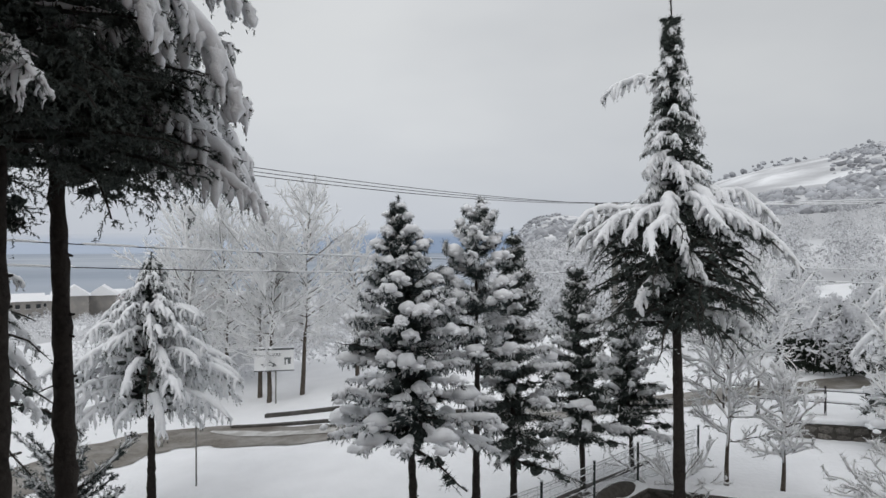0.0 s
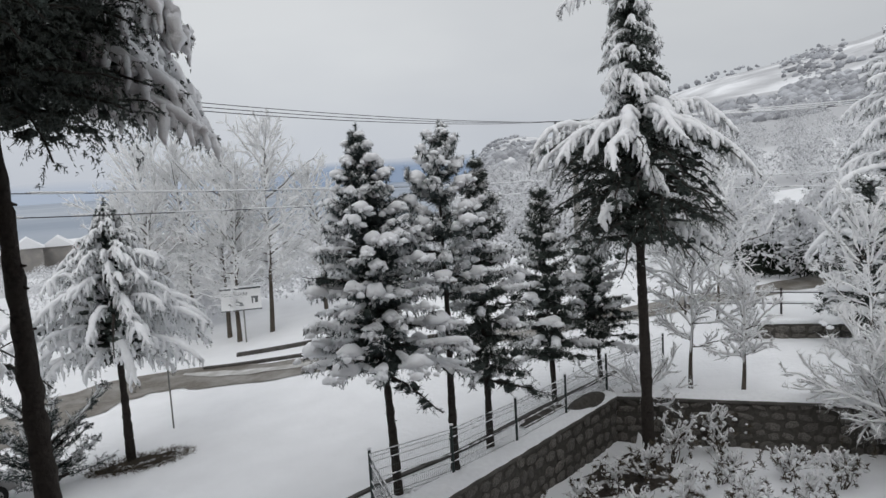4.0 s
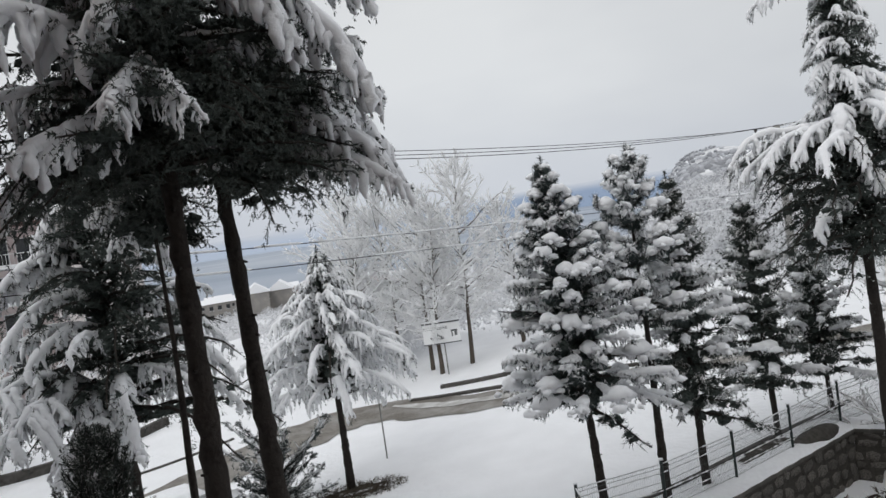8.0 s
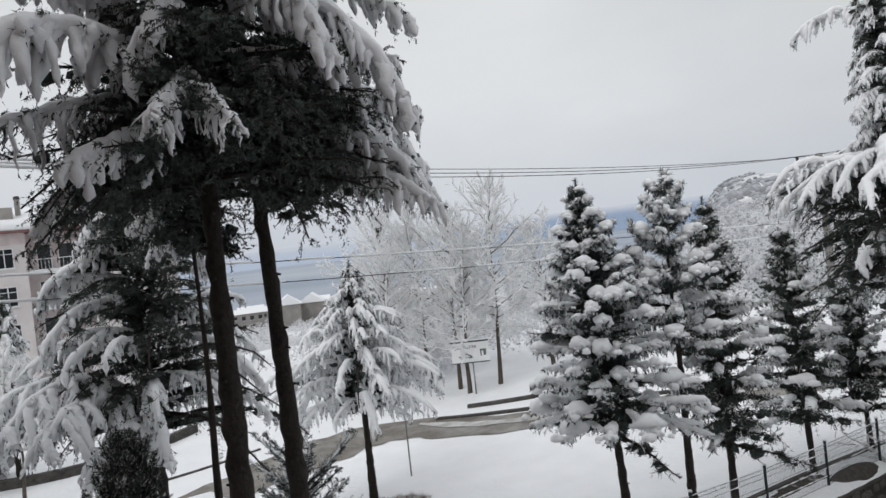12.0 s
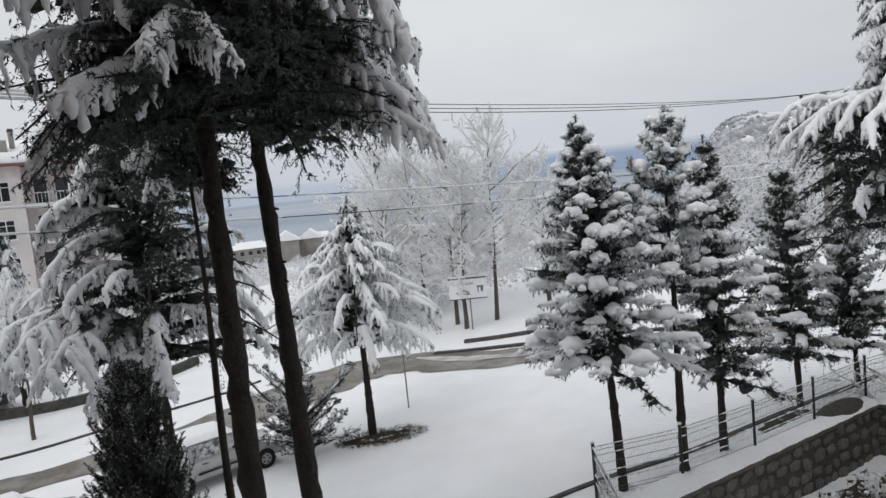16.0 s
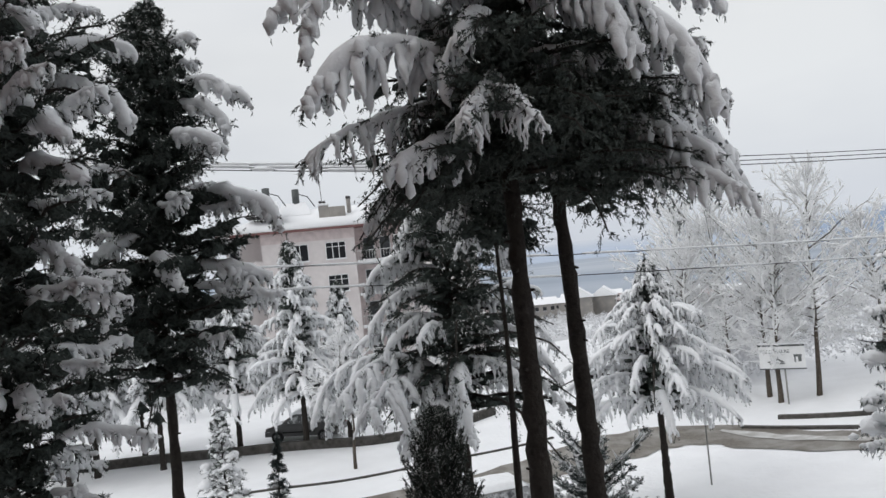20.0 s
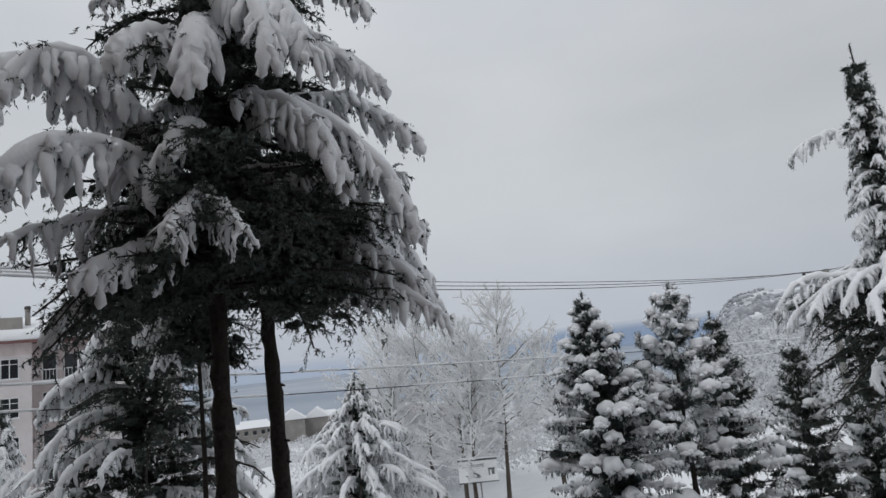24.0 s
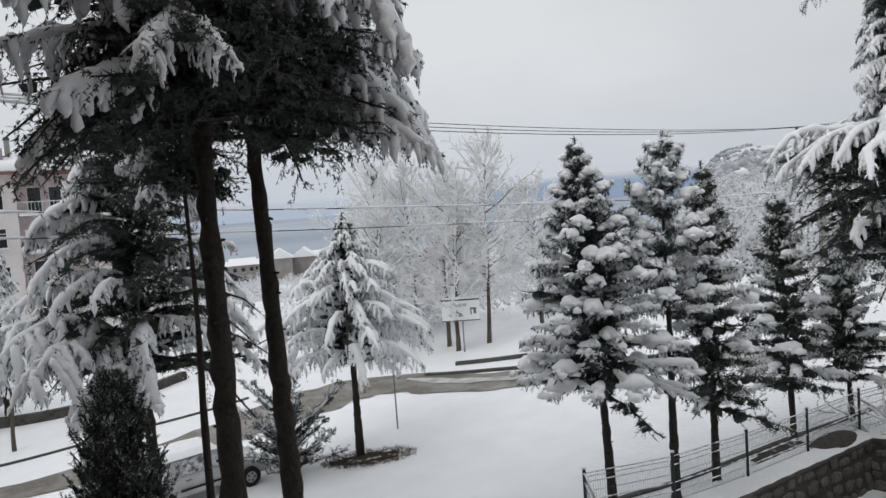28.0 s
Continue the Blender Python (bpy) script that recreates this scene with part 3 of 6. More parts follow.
def drape(sb, nb, B, r, reach, rng, fing=24, nl=0.06, nw=0.009, sides=6, hang=1.0, lo=0.16, thick=1.75):
    """Snow draped over boughs: a rounded ridge with thick fingers hanging to both sides, dark needles under them."""
    n, m = len(B), fing
    if n == 0:
        return
    out, sb = sb, Buf()
    q0 = np.linspace(lo, 0.97, m)[None] + rng.uniform(-0.5, 0.5, (n, m)) * (0.97 - lo) / m
    p, t = along(B, q0)
    t = norm(t * np.array([1, 1, 0.6]))
    S = norm(np.cross(t, np.array([0, 0, 1.0])))
    sgn = np.where(np.arange(m)[None] % 2 == 0, 1, -1)[..., None]
    a = np.radians(rng.uniform(15, 95, (n, m)))[..., None]
    d = norm(t * np.cos(a) + sgn * S * np.sin(a) + rng.normal(size=t.shape) * 0.15)
    ell = reach[:, None] * (0.45 + 0.55 * np.sin(np.pi * np.clip(q0 * 0.88 + 0.06, 0, 1))) * rng.uniform(0.45, 1.2, (n, m))
    q = np.array([0, 0.16, 0.34, 0.52, 0.68, 0.82, 0.93, 1.0])
    T = p[:, :, None] + d[:, :, None] * (ell[..., None] * 0.8 * (q - 0.45 * q * q))[..., None]
    T[..., 2] -= hang * ell[..., None] * q ** 1.5 * rng.uniform(0.6, 1.1, (n, m, 1))
    T += np.cumsum(rng.normal(size=T.shape), 2) * 0.01
    body = np.array([1.05, 1.15, 1.05, 0.98, 0.92, 0.8, 0.58, 0.12])
    lump = 1 + 0.2 * np.sin(6.28 * q * ell[..., None] / 0.13 + rng.uniform(0, 6.28, (n, m, 1)))
    R = np.minimum(r[:, None] * rng.uniform(0.6, 1.25, (n, m)), 0.4 * ell)[..., None] * body * lump
    up = np.zeros((n, m, 8, 3))
    up[..., 2] = 0.45 * r[:, None, None]
    tubes(sb, (T + up).reshape(n * m, 8, 3), R.reshape(n * m, 8), sides, 0.92)
    k = 16
    c, _ = along(B, np.linspace(lo * 0.7, 1, k)[None].repeat(n, 0))
    ridge = np.r_[0.25, 0.7, 0.95, np.ones(k - 6), 0.85, 0.6, 0.12]
    c[..., 2] += 0.5 * r[:, None]
    tubes(sb, c, r[:, None] * thick * ridge * rng.uniform(0.75, 1.25, (n, k)), sides + 2, 0.8)
    # crusted lumps all over the snow
    v = np.concatenate(sb.v).astype(float)
    amp = float(np.median(r)) * 0.34
    v += amp * np.stack([wob(v + 5.0, 11.0), wob(v + 11.0, 12.0), wob(v + 23.0, 10.0)], -1) + amp * 0.22 * rng.normal(size=v.shape)
    out.add(v, *sb.f)
    low = (T - up * 1.2).reshape(n * m, 8, 3)
    needles(nb, low, 9, nl, nw, rng, hang=1.1, lo=0.1, spread=0.8)


def conifer(name, base, H, crown0, rad, label, category="conifer tree", group="", n=60, twigs=16, tl=0.45, power=0.8, el=(-5, 35), droop=(0.35, 0.15), sag=0.35,
            nl=0.09, nw=0.006, nn=30, snow=0.7, snow_r=0.05, blob=0.0, blob_size=0.25, trunk_r=0.14, lean=(0, 0), extra=(), needle=None, bark=None, seed=1,
            ang=(35, 70), belly=0.0, sides=6, limb_snow=1.0, sub=0, top_tuft=True, jitter=0.28,
            bend=2.2, hang=0.0, lift=0.5, core=0, core_l=0.3, core_hi=0.65, frost=0.0, mitt=0.0, mlo=0.16, mhang=1.0, wig=0.09, wood=False, prof=None, tiers=0, fing=20, finger=0.5, fd=6, tround=0.45, clump=None, bare=0.0):
    """A snow-laden conifer: trunk, limbs with twigs, needles, and snow lying on them."""
    rng = np.random.default_rng(seed)
    tree = thing(name, base, label, category, group)
    # trunk
    k = 80 if trunk_r > 0.105 else 26
    s = np.linspace(0, 1, k)
    path = np.stack([lean[0] * s ** 1.2 * 1.0 + 0.05 * wob(np.stack([s * 4, s * 0 + seed, s], -1)) * s, lean[1] * s ** 1.2 + 0.05 * wob(np.stack([s * 4, s * 0, s + seed], -1)) * s, -0.25 + (H + 0.25) * s], -1)
    tb = Buf()
    rr = trunk_r * (1 - 0.93 * s ** 0.9) * (1 + 0.05 * rng.normal(size=k))
    rr[0] *= 1.3
    tubes(tb, path[None], rr[None], 12)
    v = tb.v[0]
    tb.v[0] = v + (trunk_r * (0.07 * wob(v.astype(float), 7.0) + 0.06 * wob(v.astype(float) + 3.0, 23.0))[:, None] * np.array([1, 1, 0])).astype(np.float32)
    # broken stubs below the crown
    if crown0 > 1.2:
        ns = int(4 + crown0 * 1.5)
        sz = rng.uniform(0.8, crown0 + 0.5, ns)
        so = np.stack([np.interp(sz, path[:, 2], path[:, 0]), np.interp(sz, path[:, 2], path[:, 1]), sz], -1)
        sp = limb_paths(so, rng.uniform(0, 360, ns), trunk_r * 0.75 + rng.uniform(0.0, 0.05, ns), rng.uniform(-15, 25, ns), np.full(ns, 0.1), k=3, rng=rng)
        tubes(tb, sp, np.full((ns, 1), trunk_r * 0.14) * np.array([[1.3, 1.0, 0.5]]), 5)
    part("trunk", tb, bark or BARK, tree, smooth=True)
    # limbs
    u = (np.arange(n) + rng.uniform(0, 1, n)) / n
    u = u ** 0.9
    az = (np.arange(n) * 137.5 + rng.uniform(-30, 30, n))
    shape = prof(u) if prof else (1 - u) ** power * (1 - belly * (1 - u) ** 4)
    L = rad * np.maximum(shape, 0.05) * rng.uniform(1 - jitter, 1 + jitter * 0.5, n)
    e = el[0] + (el[1] - el[0]) * u + rng.uniform(-9, 9, n)
    dr = droop[0] + (droop[1] - droop[0]) * u + rng.uniform(-0.08, 0.08, n)
    if tiers:
        u = np.clip(np.round(u * tiers) / tiers + rng.normal(size=n) * 0.10 / tiers, 0, 1)
    z = crown0 + (H * 0.965 - crown0) * u
    sn = rng.uniform(0, 1, n) < np.where(u < bare, limb_snow * 0.3, limb_snow)
    bends, load, reach = np.full(len(L), float(bend)), np.full(len(L), float(mitt)), np.full(len(L), float(finger))
    if extra:
        bends = np.r_[bends, [q[6] if len(q) > 6 else 2.3 for q in extra]]
        x = np.array([q[:6] for q in extra], float)
        u, z, az, L = np.r_[u, (x[:, 0] - crown0) / (H - crown0)], np.r_[z, x[:, 0]], np.r_[az, x[:, 1]], np.r_[L, x[:, 2]]
        e, dr, sn = np.r_[e, x[:, 3]], np.r_[dr, x[:, 4]], np.r_[sn, x[:, 5] > 0]
        load, reach = np.r_[load, np.where(x[:, 5] < 1, x[:, 5], mitt)], np.r_[reach, [q[7] if len(q) > 7 else finger for q in extra]]
    o = np.stack([np.interp(z, path[:, 2], path[:, 0]), np.interp(z, path[:, 2], path[:, 1]), z], -1)
    P = limb_paths(o, az, L, e, dr, rng=rng, bend=bends, wig=wig)
    lb = Buf()
    rad0 = np.clip(0.018 * L + 0.008, 0.012, 0.07)
    tubes(lb, P, rad0[:, None] * np.linspace(1, 0.2, P.shape[1])[None], 5)
    T, TL, TS = side_twigs(P, twigs, np.minimum(tl * (0.45 + 0.55 * L / max(rad, 0.1)), L * 0.7 + 0.05) * np.where(sn & (mitt > 0), 0.55, 1.0), ang, sag, rng, round_=tround, taper=0.3)
    if wood:
        tubes(lb, T, np.full(T.shape[:2], 0.006) * np.linspace(1, 0.4, T.shape[1])[None], 3)
    tagged(part("branchwork", lb, bark or BARK, tree), kind="stuff")
    ls = np.repeat(sn, twigs)
    allT = T
    if sub:
        T2, _, _ = side_twigs(T, sub, TL * 0.5, (30, 60), sag, rng, lo=0.2, k=4)
        nb = Buf()
        needles(nb, T2, nn // 2, nl, nw, rng, hang=hang)
    else:
        nb = Buf()
    needles(nb, allT, nn, nl, nw, rng, hang=hang)
    needles(nb, P, nn * 2, nl, nw, rng, lo=0.3, hang=hang)
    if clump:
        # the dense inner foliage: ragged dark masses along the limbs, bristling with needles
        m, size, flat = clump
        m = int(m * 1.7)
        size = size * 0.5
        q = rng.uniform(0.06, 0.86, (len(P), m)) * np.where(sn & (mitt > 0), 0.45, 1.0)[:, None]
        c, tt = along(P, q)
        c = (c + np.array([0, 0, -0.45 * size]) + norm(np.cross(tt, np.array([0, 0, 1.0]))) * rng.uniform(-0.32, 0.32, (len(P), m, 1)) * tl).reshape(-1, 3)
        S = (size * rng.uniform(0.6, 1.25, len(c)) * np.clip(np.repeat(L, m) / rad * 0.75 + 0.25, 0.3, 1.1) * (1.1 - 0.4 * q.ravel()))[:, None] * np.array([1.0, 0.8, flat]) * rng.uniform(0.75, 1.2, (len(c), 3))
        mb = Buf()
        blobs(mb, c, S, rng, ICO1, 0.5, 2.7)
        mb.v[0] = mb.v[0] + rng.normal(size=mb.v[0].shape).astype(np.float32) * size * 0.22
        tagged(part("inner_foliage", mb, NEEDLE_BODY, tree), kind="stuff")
        m2 = 16
        d = norm(rng.normal(size=(len(c), m2, 3)) + np.array([0, 0, -0.25]))
        a = (c[:, None] + d * S.mean(1)[:, None, None] * np.array([1.0, 1.0, max(flat, 0.6)]) * 0.8).reshape(-1, 3)
        d = norm(d.reshape(-1, 3) * np.array([1, 1, 0.7]) + rng.normal(size=a.shape) * 0.45)
        w2 = norm(np.cross(d, rng.normal(size=a.shape))) * nw
        nb.add(np.stack([a - w2, a + w2, a + d * nl * 1.9 * rng.uniform(0.6, 1.3, (len(a), 1))], 1).reshape(-1, 3), np.arange(len(a) * 3).reshape(-1, 3))
    if core:
        needles(nb, P, core, core_l, nw * 1.5, rng, spread=1.3, lo=0.02, hang=0.25, hi=core_hi)
    if top_tuft:
        tp = path[-3:][None]
        needles(nb, tp, nn * 3, nl * 1.2, nw, rng)
    sb, lb2 = Buf(), Buf()
    if mitt:
        hv = sn & (L > 0.05 * rad)
        scale = np.clip(0.35 + 0.65 * L[hv] / rad, 0.4, 1.15)
        wide = np.where(reach[hv] == finger, finger * scale, np.minimum(reach[hv], 0.6))
        drape(sb, nb, P[hv], load[hv] * np.where(load[hv] == mitt, scale, 1.0), wide, rng, fing, nl, nw, fd, mhang, mlo, 1.75 if mhang > 0.8 else 1.3)
        # weeping boughs carry hanging side boughs, each with its own snow
        wp = sn & (reach >= 0.8)
        W, WL, _ = side_twigs(P[wp], 16, reach[wp], (45, 95), 1.05, rng, lo=0.25, k=9, taper=0.2)
        tubes(lb2, W, np.full(W.shape[:2], 0.01), 3)
        drape(sb, nb, W, np.full(len(W), 0.045), np.full(len(W), 0.26), rng, 14, nl, nw, 5)
    tagged(part("crown", nb, needle or NEEDLE, tree), kind="stuff")
    if lb2.n:
        tagged(part("hanging_twigs", lb2, bark or BARK, tree), kind="stuff")
    # snow
    w = ls & (rng.uniform(0, 1, len(T)) < snow)
    rs = snow_r * rng.uniform(0.6, 1.3, w.sum()) * np.clip(TL[w] / tl, 0.35, 1.2) ** 0.5
    if sub:
        T2r = T2.reshape(len(T), sub, *T2.shape[1:])[w].reshape(-1, *T2.shape[1:])
        snow_tubes(sb, T2r, np.repeat(rs, sub) * 0.75, rng, 5, k=4, lift=lift)
    snow_tubes(sb, T[w], rs, rng, sides, lift=lift, k=6)
    lw = sn & (L > 0.25)
    snow_tubes(sb, P[lw], snow_r * 1.5 * np.clip(L[lw] / max(rad, .1), 0.4, 1.3), rng, 7, k=10, s0=0.3, lift=lift)
    if frost:
        fb = Buf()
        needles(fb, allT + np.array([0, 0, nl * 0.12]), max(2, int(nn * frost)), nl * 0.9, nw * 1.15, rng)
        tagged(part("rime", fb, FROST, tree, "snow dusted on the needles"), kind="stuff")
    if blob:
        # one rounded pillow over each bough's end, small lumps on the twigs round it
        ok = sn & (rng.uniform(0, 1, len(P)) < blob)
        B, kb = P[ok], int(ok.sum())
        big = blob_size * rng.uniform(0.6, 1.2, kb) * np.clip(L[ok] / rad * 0.6 + 0.45, 0.4, 1.1)
        ctr = rng.uniform(0.62, 0.88, (kb, 1))
        c, _ = along(B, ctr)
        S = big[:, None] * np.array([1.05, 0.85, 0.7]) * rng.uniform(0.85, 1.15, (kb, 3))
        c = c[:, 0]
        c[:, 2] += S[:, 2] * 0.45
        blobs(sb, c, S, rng, ICO2, 0.3, 2.4)
        m = 8
        q = np.clip(ctr + rng.uniform(-0.35, 0.3, (kb, m)), 0.25, 1.0)
        c, tt = along(B, q)
        lat = rng.uniform(-1.25, 1.25, (kb, m, 1)) * big[:, None, None]
        c = c + norm(np.cross(tt, np.array([0, 0, 1.0]))) * lat
        c[..., 2] -= 0.25 * np.abs(lat[..., 0])
        S = (big[:, None] * rng.uniform(0.28, 0.55, (kb, m)))[..., None] * np.array([1.1, 0.9, 0.75]) * rng.uniform(0.8, 1.2, (kb, m, 3))
        c[..., 2] += S[..., 2] * 0.4
        blobs(sb, c.reshape(-1, 3), S.reshape(-1, 3), rng, ICO1, 0.3, 2.2)
    if sb.n:
        tagged(part("snow", sb, SNOW, tree, "clinging fresh snow", smooth=True), kind="stuff")
    return tree


def bare_tree(name, base, H, spread, label, group="", n1=22, n2=12, n3=8, trunk_r=0.12, fork=0.2, up=(20, 65), seed=1, snow_r=0.016, tw=0.008, bark=None, upright=0.5, stems=1, category="bare tree", wig=0.3, lacy=2):
    """A leafless tree with snow on every branch and twig."""
    rng = np.random.default_rng(seed)
    tree = thing(name, base, label, category, group)
    wood, fine, sb = Buf(), Buf(), Buf()
    for st in range(stems):
        a0 = rng.uniform(0, 6.28)
        tilt = 0.0 if stems == 1 else rng.uniform(0.1, 0.35)
        k = 14
        s = np.linspace(0, 1, k)
        path = np.stack([np.sin(a0) * tilt * H * s + 0.32 * wob(np.stack([s * 3, s * 0 + seed + st, s], -1)) * s + 0.05 * H * math.sin(seed * 1.9) * s, np.cos(a0) * tilt * H * s + 0.32 * wob(np.stack([s * 3 + 2, s * 0 + seed, s], -1)) * s, -0.2 + (H * 0.97 + 0.2) * s], -1)
        tubes(wood, path[None], (trunk_r * (1 - 0.97 * s) ** 1.4)[None], 9)
        n = n1 // stems
        u = (np.arange(n) + rng.uniform(0, 1, n)) / n
        z = H * (fork + (0.93 - fork) * u)
        az = np.arange(n) * 137.5 + rng.uniform(-40, 40, n)
        el = up[0] + (up[1] - up[0]) * u + rng.uniform(-12, 12, n)
        L = spread * (np.sin(np.pi * np.clip(0.18 + 0.78 * u, 0, 1)) ** 0.8 + 0.12) * rng.uniform(0.7, 1.15, n)
        o = np.stack([np.interp(z, path[:, 2], path[:, 0]), np.interp(z, path[:, 2], path[:, 1]), z], -1)
        P = limb_paths(o, az, L, el, np.full(n, -0.12 * upright), rng=rng, wig=wig, k=7)
        tubes(wood, P, (trunk_r * 0.24 * np.clip(L / spread, 0.3, 1))[:, None] * np.linspace(1, 0.15, 7)[None] + tw * 0.5, 5)
        T, TL, _ = side_twigs(P, n2, L * 0.5, (22, 55), -0.15 * upright, rng, lo=0.12, k=5, round_=1.0)
        T += np.cumsum(rng.normal(size=T.shape), 1) * 0.1 * wig
        tubes(fine, T[:, ::2], np.full((len(T), 3), tw * 1.2) * np.linspace(1, 0.5, 3)[None], 3)
        T3, _, _ = side_twigs(T, n3, TL * 0.5, (25, 60), -0.1 * upright, rng, lo=0.1, k=3, round_=1.0)
        T3 += rng.normal(size=T3.shape) * 0.01
        lace = Buf() if st == 0 else lace
        needles(lace, T3, lacy, spread * 0.1, tw * 0.9, rng, spread=0.7)
        tubes(fine, T3[::6], np.full(T3[::6].shape[:2], tw * 0.6), 3)
        for Q, rr, sd, kk in ((P, snow_r * 1.7, 5, 8), (T, snow_r * 1.15, 4, 5), (T3, snow_r * 0.8, 3, 3)):
            m = rng.uniform(0, 1, len(Q)) < 0.93
            snow_tubes(sb, Q[m], rr * rng.uniform(0.7, 1.25, m.sum()), rng, sd, lift=0.35, k=kk)
    snow_tubes(sb, path[None] + np.array([-0.6, -0.5, 0]) * trunk_r * 0.5, np.array([trunk_r * 0.6]), rng, 6, k=14, s0=0.25)
    tagged(part("trunk", wood, bark or BARK_GREY, tree, smooth=True), kind="stuff")
    tagged(part("branchwork", fine, TWIG, tree), kind="stuff")
    tagged(part("rime", lace, FROST, tree, "finest twigs white with snow"), kind="stuff")
    tagged(part("snow", sb, FROST, tree, "snow lying along every twig", smooth=True), kind="stuff")
    return tree


def gz(x, y):
    return float(ground_z(x, y))


def on(x, y):
    return (x, y, gz(x, y))



def frost_wood(name, spots, tris, label, category, seed, dark=0.3, mats=None, flat=1.0, pale=None):
    """Many small far trees as one body: spots (n, 4) hold x, y, height and half width."""
    rng = np.random.default_rng(seed)
    b, d = Buf(), Buf()
    spots = np.asarray(spots, float)
    n = len(spots)
    z0 = ground_z(spots[:, 0], spots[:, 1])
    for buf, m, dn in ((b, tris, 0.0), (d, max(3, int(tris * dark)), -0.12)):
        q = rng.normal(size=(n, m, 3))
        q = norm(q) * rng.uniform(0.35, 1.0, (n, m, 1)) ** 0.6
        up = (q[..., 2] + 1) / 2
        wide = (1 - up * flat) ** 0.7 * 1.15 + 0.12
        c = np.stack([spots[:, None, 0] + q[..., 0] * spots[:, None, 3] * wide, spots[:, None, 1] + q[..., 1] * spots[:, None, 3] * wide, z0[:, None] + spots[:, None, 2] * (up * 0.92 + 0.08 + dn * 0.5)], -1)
        s = spots[:, None, None, 3] * rng.uniform(0.04, 0.13, (n, m, 1))
        e1, e2 = norm(rng.normal(size=c.shape)), norm(rng.normal(size=c.shape))
        V = np.stack([c - e1 * s, c + e1 * s * 0.8 + e2 * s * 0.4, c + e2 * s], 2)
        buf.add(V.reshape(-1, 3), np.arange(n * m * 3).reshape(-1, 3))
    wood = thing(name, (0, 0, 0), label, category, kind="stuff")
    tagged(part("frosted_crowns", b, pale or FROST_MIX, wood), kind="stuff")
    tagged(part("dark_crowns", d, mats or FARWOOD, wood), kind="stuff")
    return wood


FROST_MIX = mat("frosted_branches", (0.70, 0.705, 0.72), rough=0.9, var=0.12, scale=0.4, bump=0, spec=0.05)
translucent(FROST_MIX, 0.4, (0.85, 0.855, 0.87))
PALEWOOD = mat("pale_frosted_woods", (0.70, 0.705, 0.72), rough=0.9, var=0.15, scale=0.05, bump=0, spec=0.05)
# distance haze is put into both base colours: paler, bluish grey woods
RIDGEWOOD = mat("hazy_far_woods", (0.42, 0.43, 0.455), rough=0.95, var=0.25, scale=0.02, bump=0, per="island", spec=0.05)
FARWOOD = mat("haze_grey_bare_woods", (0.40, 0.405, 0.42), rough=0.9, var=0.2, scale=0.3, bump=0, spec=0.05)

# the row of young firs and pines along the fence
FIR = dict(category="fir tree", group="trees along the fence", ang=(30, 75), el=(2, 35), droop=(0.14, 0.0), sag=0.3, nl=0.085, nw=0.009, tround=0.8, clump=(7, 0.25, 0.8), snow=0.25, snow_r=0.04, needle=NEEDLE_BLUE, core=40, core_l=0.15, core_hi=0.85, sides=5, limb_snow=0.85, frost=0.6, mitt=0.07, finger=0.24, fing=14, mlo=0.52, mhang=0.75)
conifer("fir_tree", on(-0.59, 15.25), 8.3, 2.75, 2.15, "young blue-green fir with pillows of snow on every tier", n=165, twigs=10, tl=0.5, power=0.72, nn=22, jitter=0.16, blob=0.6, blob_size=0.26, trunk_r=0.12, lean=(-0.36, 0), seed=17, belly=0.05, tiers=15, **FIR)
PINE = dict(FIR, el=(5, 45), sag=-0.2, droop=(0.05, -0.15), nl=0.13, clump=(2, 0.13, 0.8), frost=1.0, snow=0.55, limb_snow=1.0)
conifer("pine_tree", on(0.77, 16.15), 8.15, 4.4, 1.25, "slim young pine with a long bare trunk and snow tufts", n=44, twigs=8, tl=0.45, nn=30, blob=0.9, blob_size=0.22, trunk_r=0.12, lean=(0.05, 0), seed=12, tiers=8, prof=lambda u: 0.3 + 0.7 * np.sin(np.pi * np.clip(u * 0.72 + 0.28, 0, 1)) ** 0.8 * (1 - 0.3 * u), **PINE)
FIR3 = dict(FIR, needle=NEEDLE, limb_snow=0.7)
conifer("fir_tree", on(1.77, 17.3), 7.7, 1.9, 1.55, "slender dark fir behind the wire fence, snow on its tips", n=95, twigs=10, tl=0.55, power=0.62, nn=22, blob=0.3, blob_size=0.22, trunk_r=0.11, lean=(-0.05, 0), seed=13, tiers=15, bare=0.3, **FIR3)
conifer("fir_tree", on(4.16, 20.55), 6.7, 1.5, 1.6, "small dense snowy fir behind the wire fence", n=85, twigs=9, tl=0.6, power=0.6, nn=20, blob=0.4, blob_size=0.24, trunk_r=0.10, lean=(-0.25, 0), seed=14, tiers=13, **FIR3)
conifer("fir_tree", on(6.1, 22.3), 4.9, 1.3, 1.65, "low snowy fir near the end of the fence", n=64, twigs=9, tl=0.6, power=0.55, nn=20, blob=0.4, blob_size=0.24, trunk_r=0.09, lean=(-0.3, 0), seed=15, tiers=9, **FIR3)
# the tall cedar in the garden: a narrow spire over broad dark shoulders
CED = dict(category="cedar tree", ang=(30, 70), sag=0.65, nl=0.075, nw=0.009, nn=20, bend=2.6, tround=0.6, clump=(4, 0.22, 0.45), core=40, core_l=0.13, frost=0.08)


def garden_shape(u):
    return np.where(u < 0.34, 0.85 + 0.3 * np.sin(np.pi * u / 0.34), 0.52 * ((1 - u) / 0.66) ** 0.8 + 0.03)


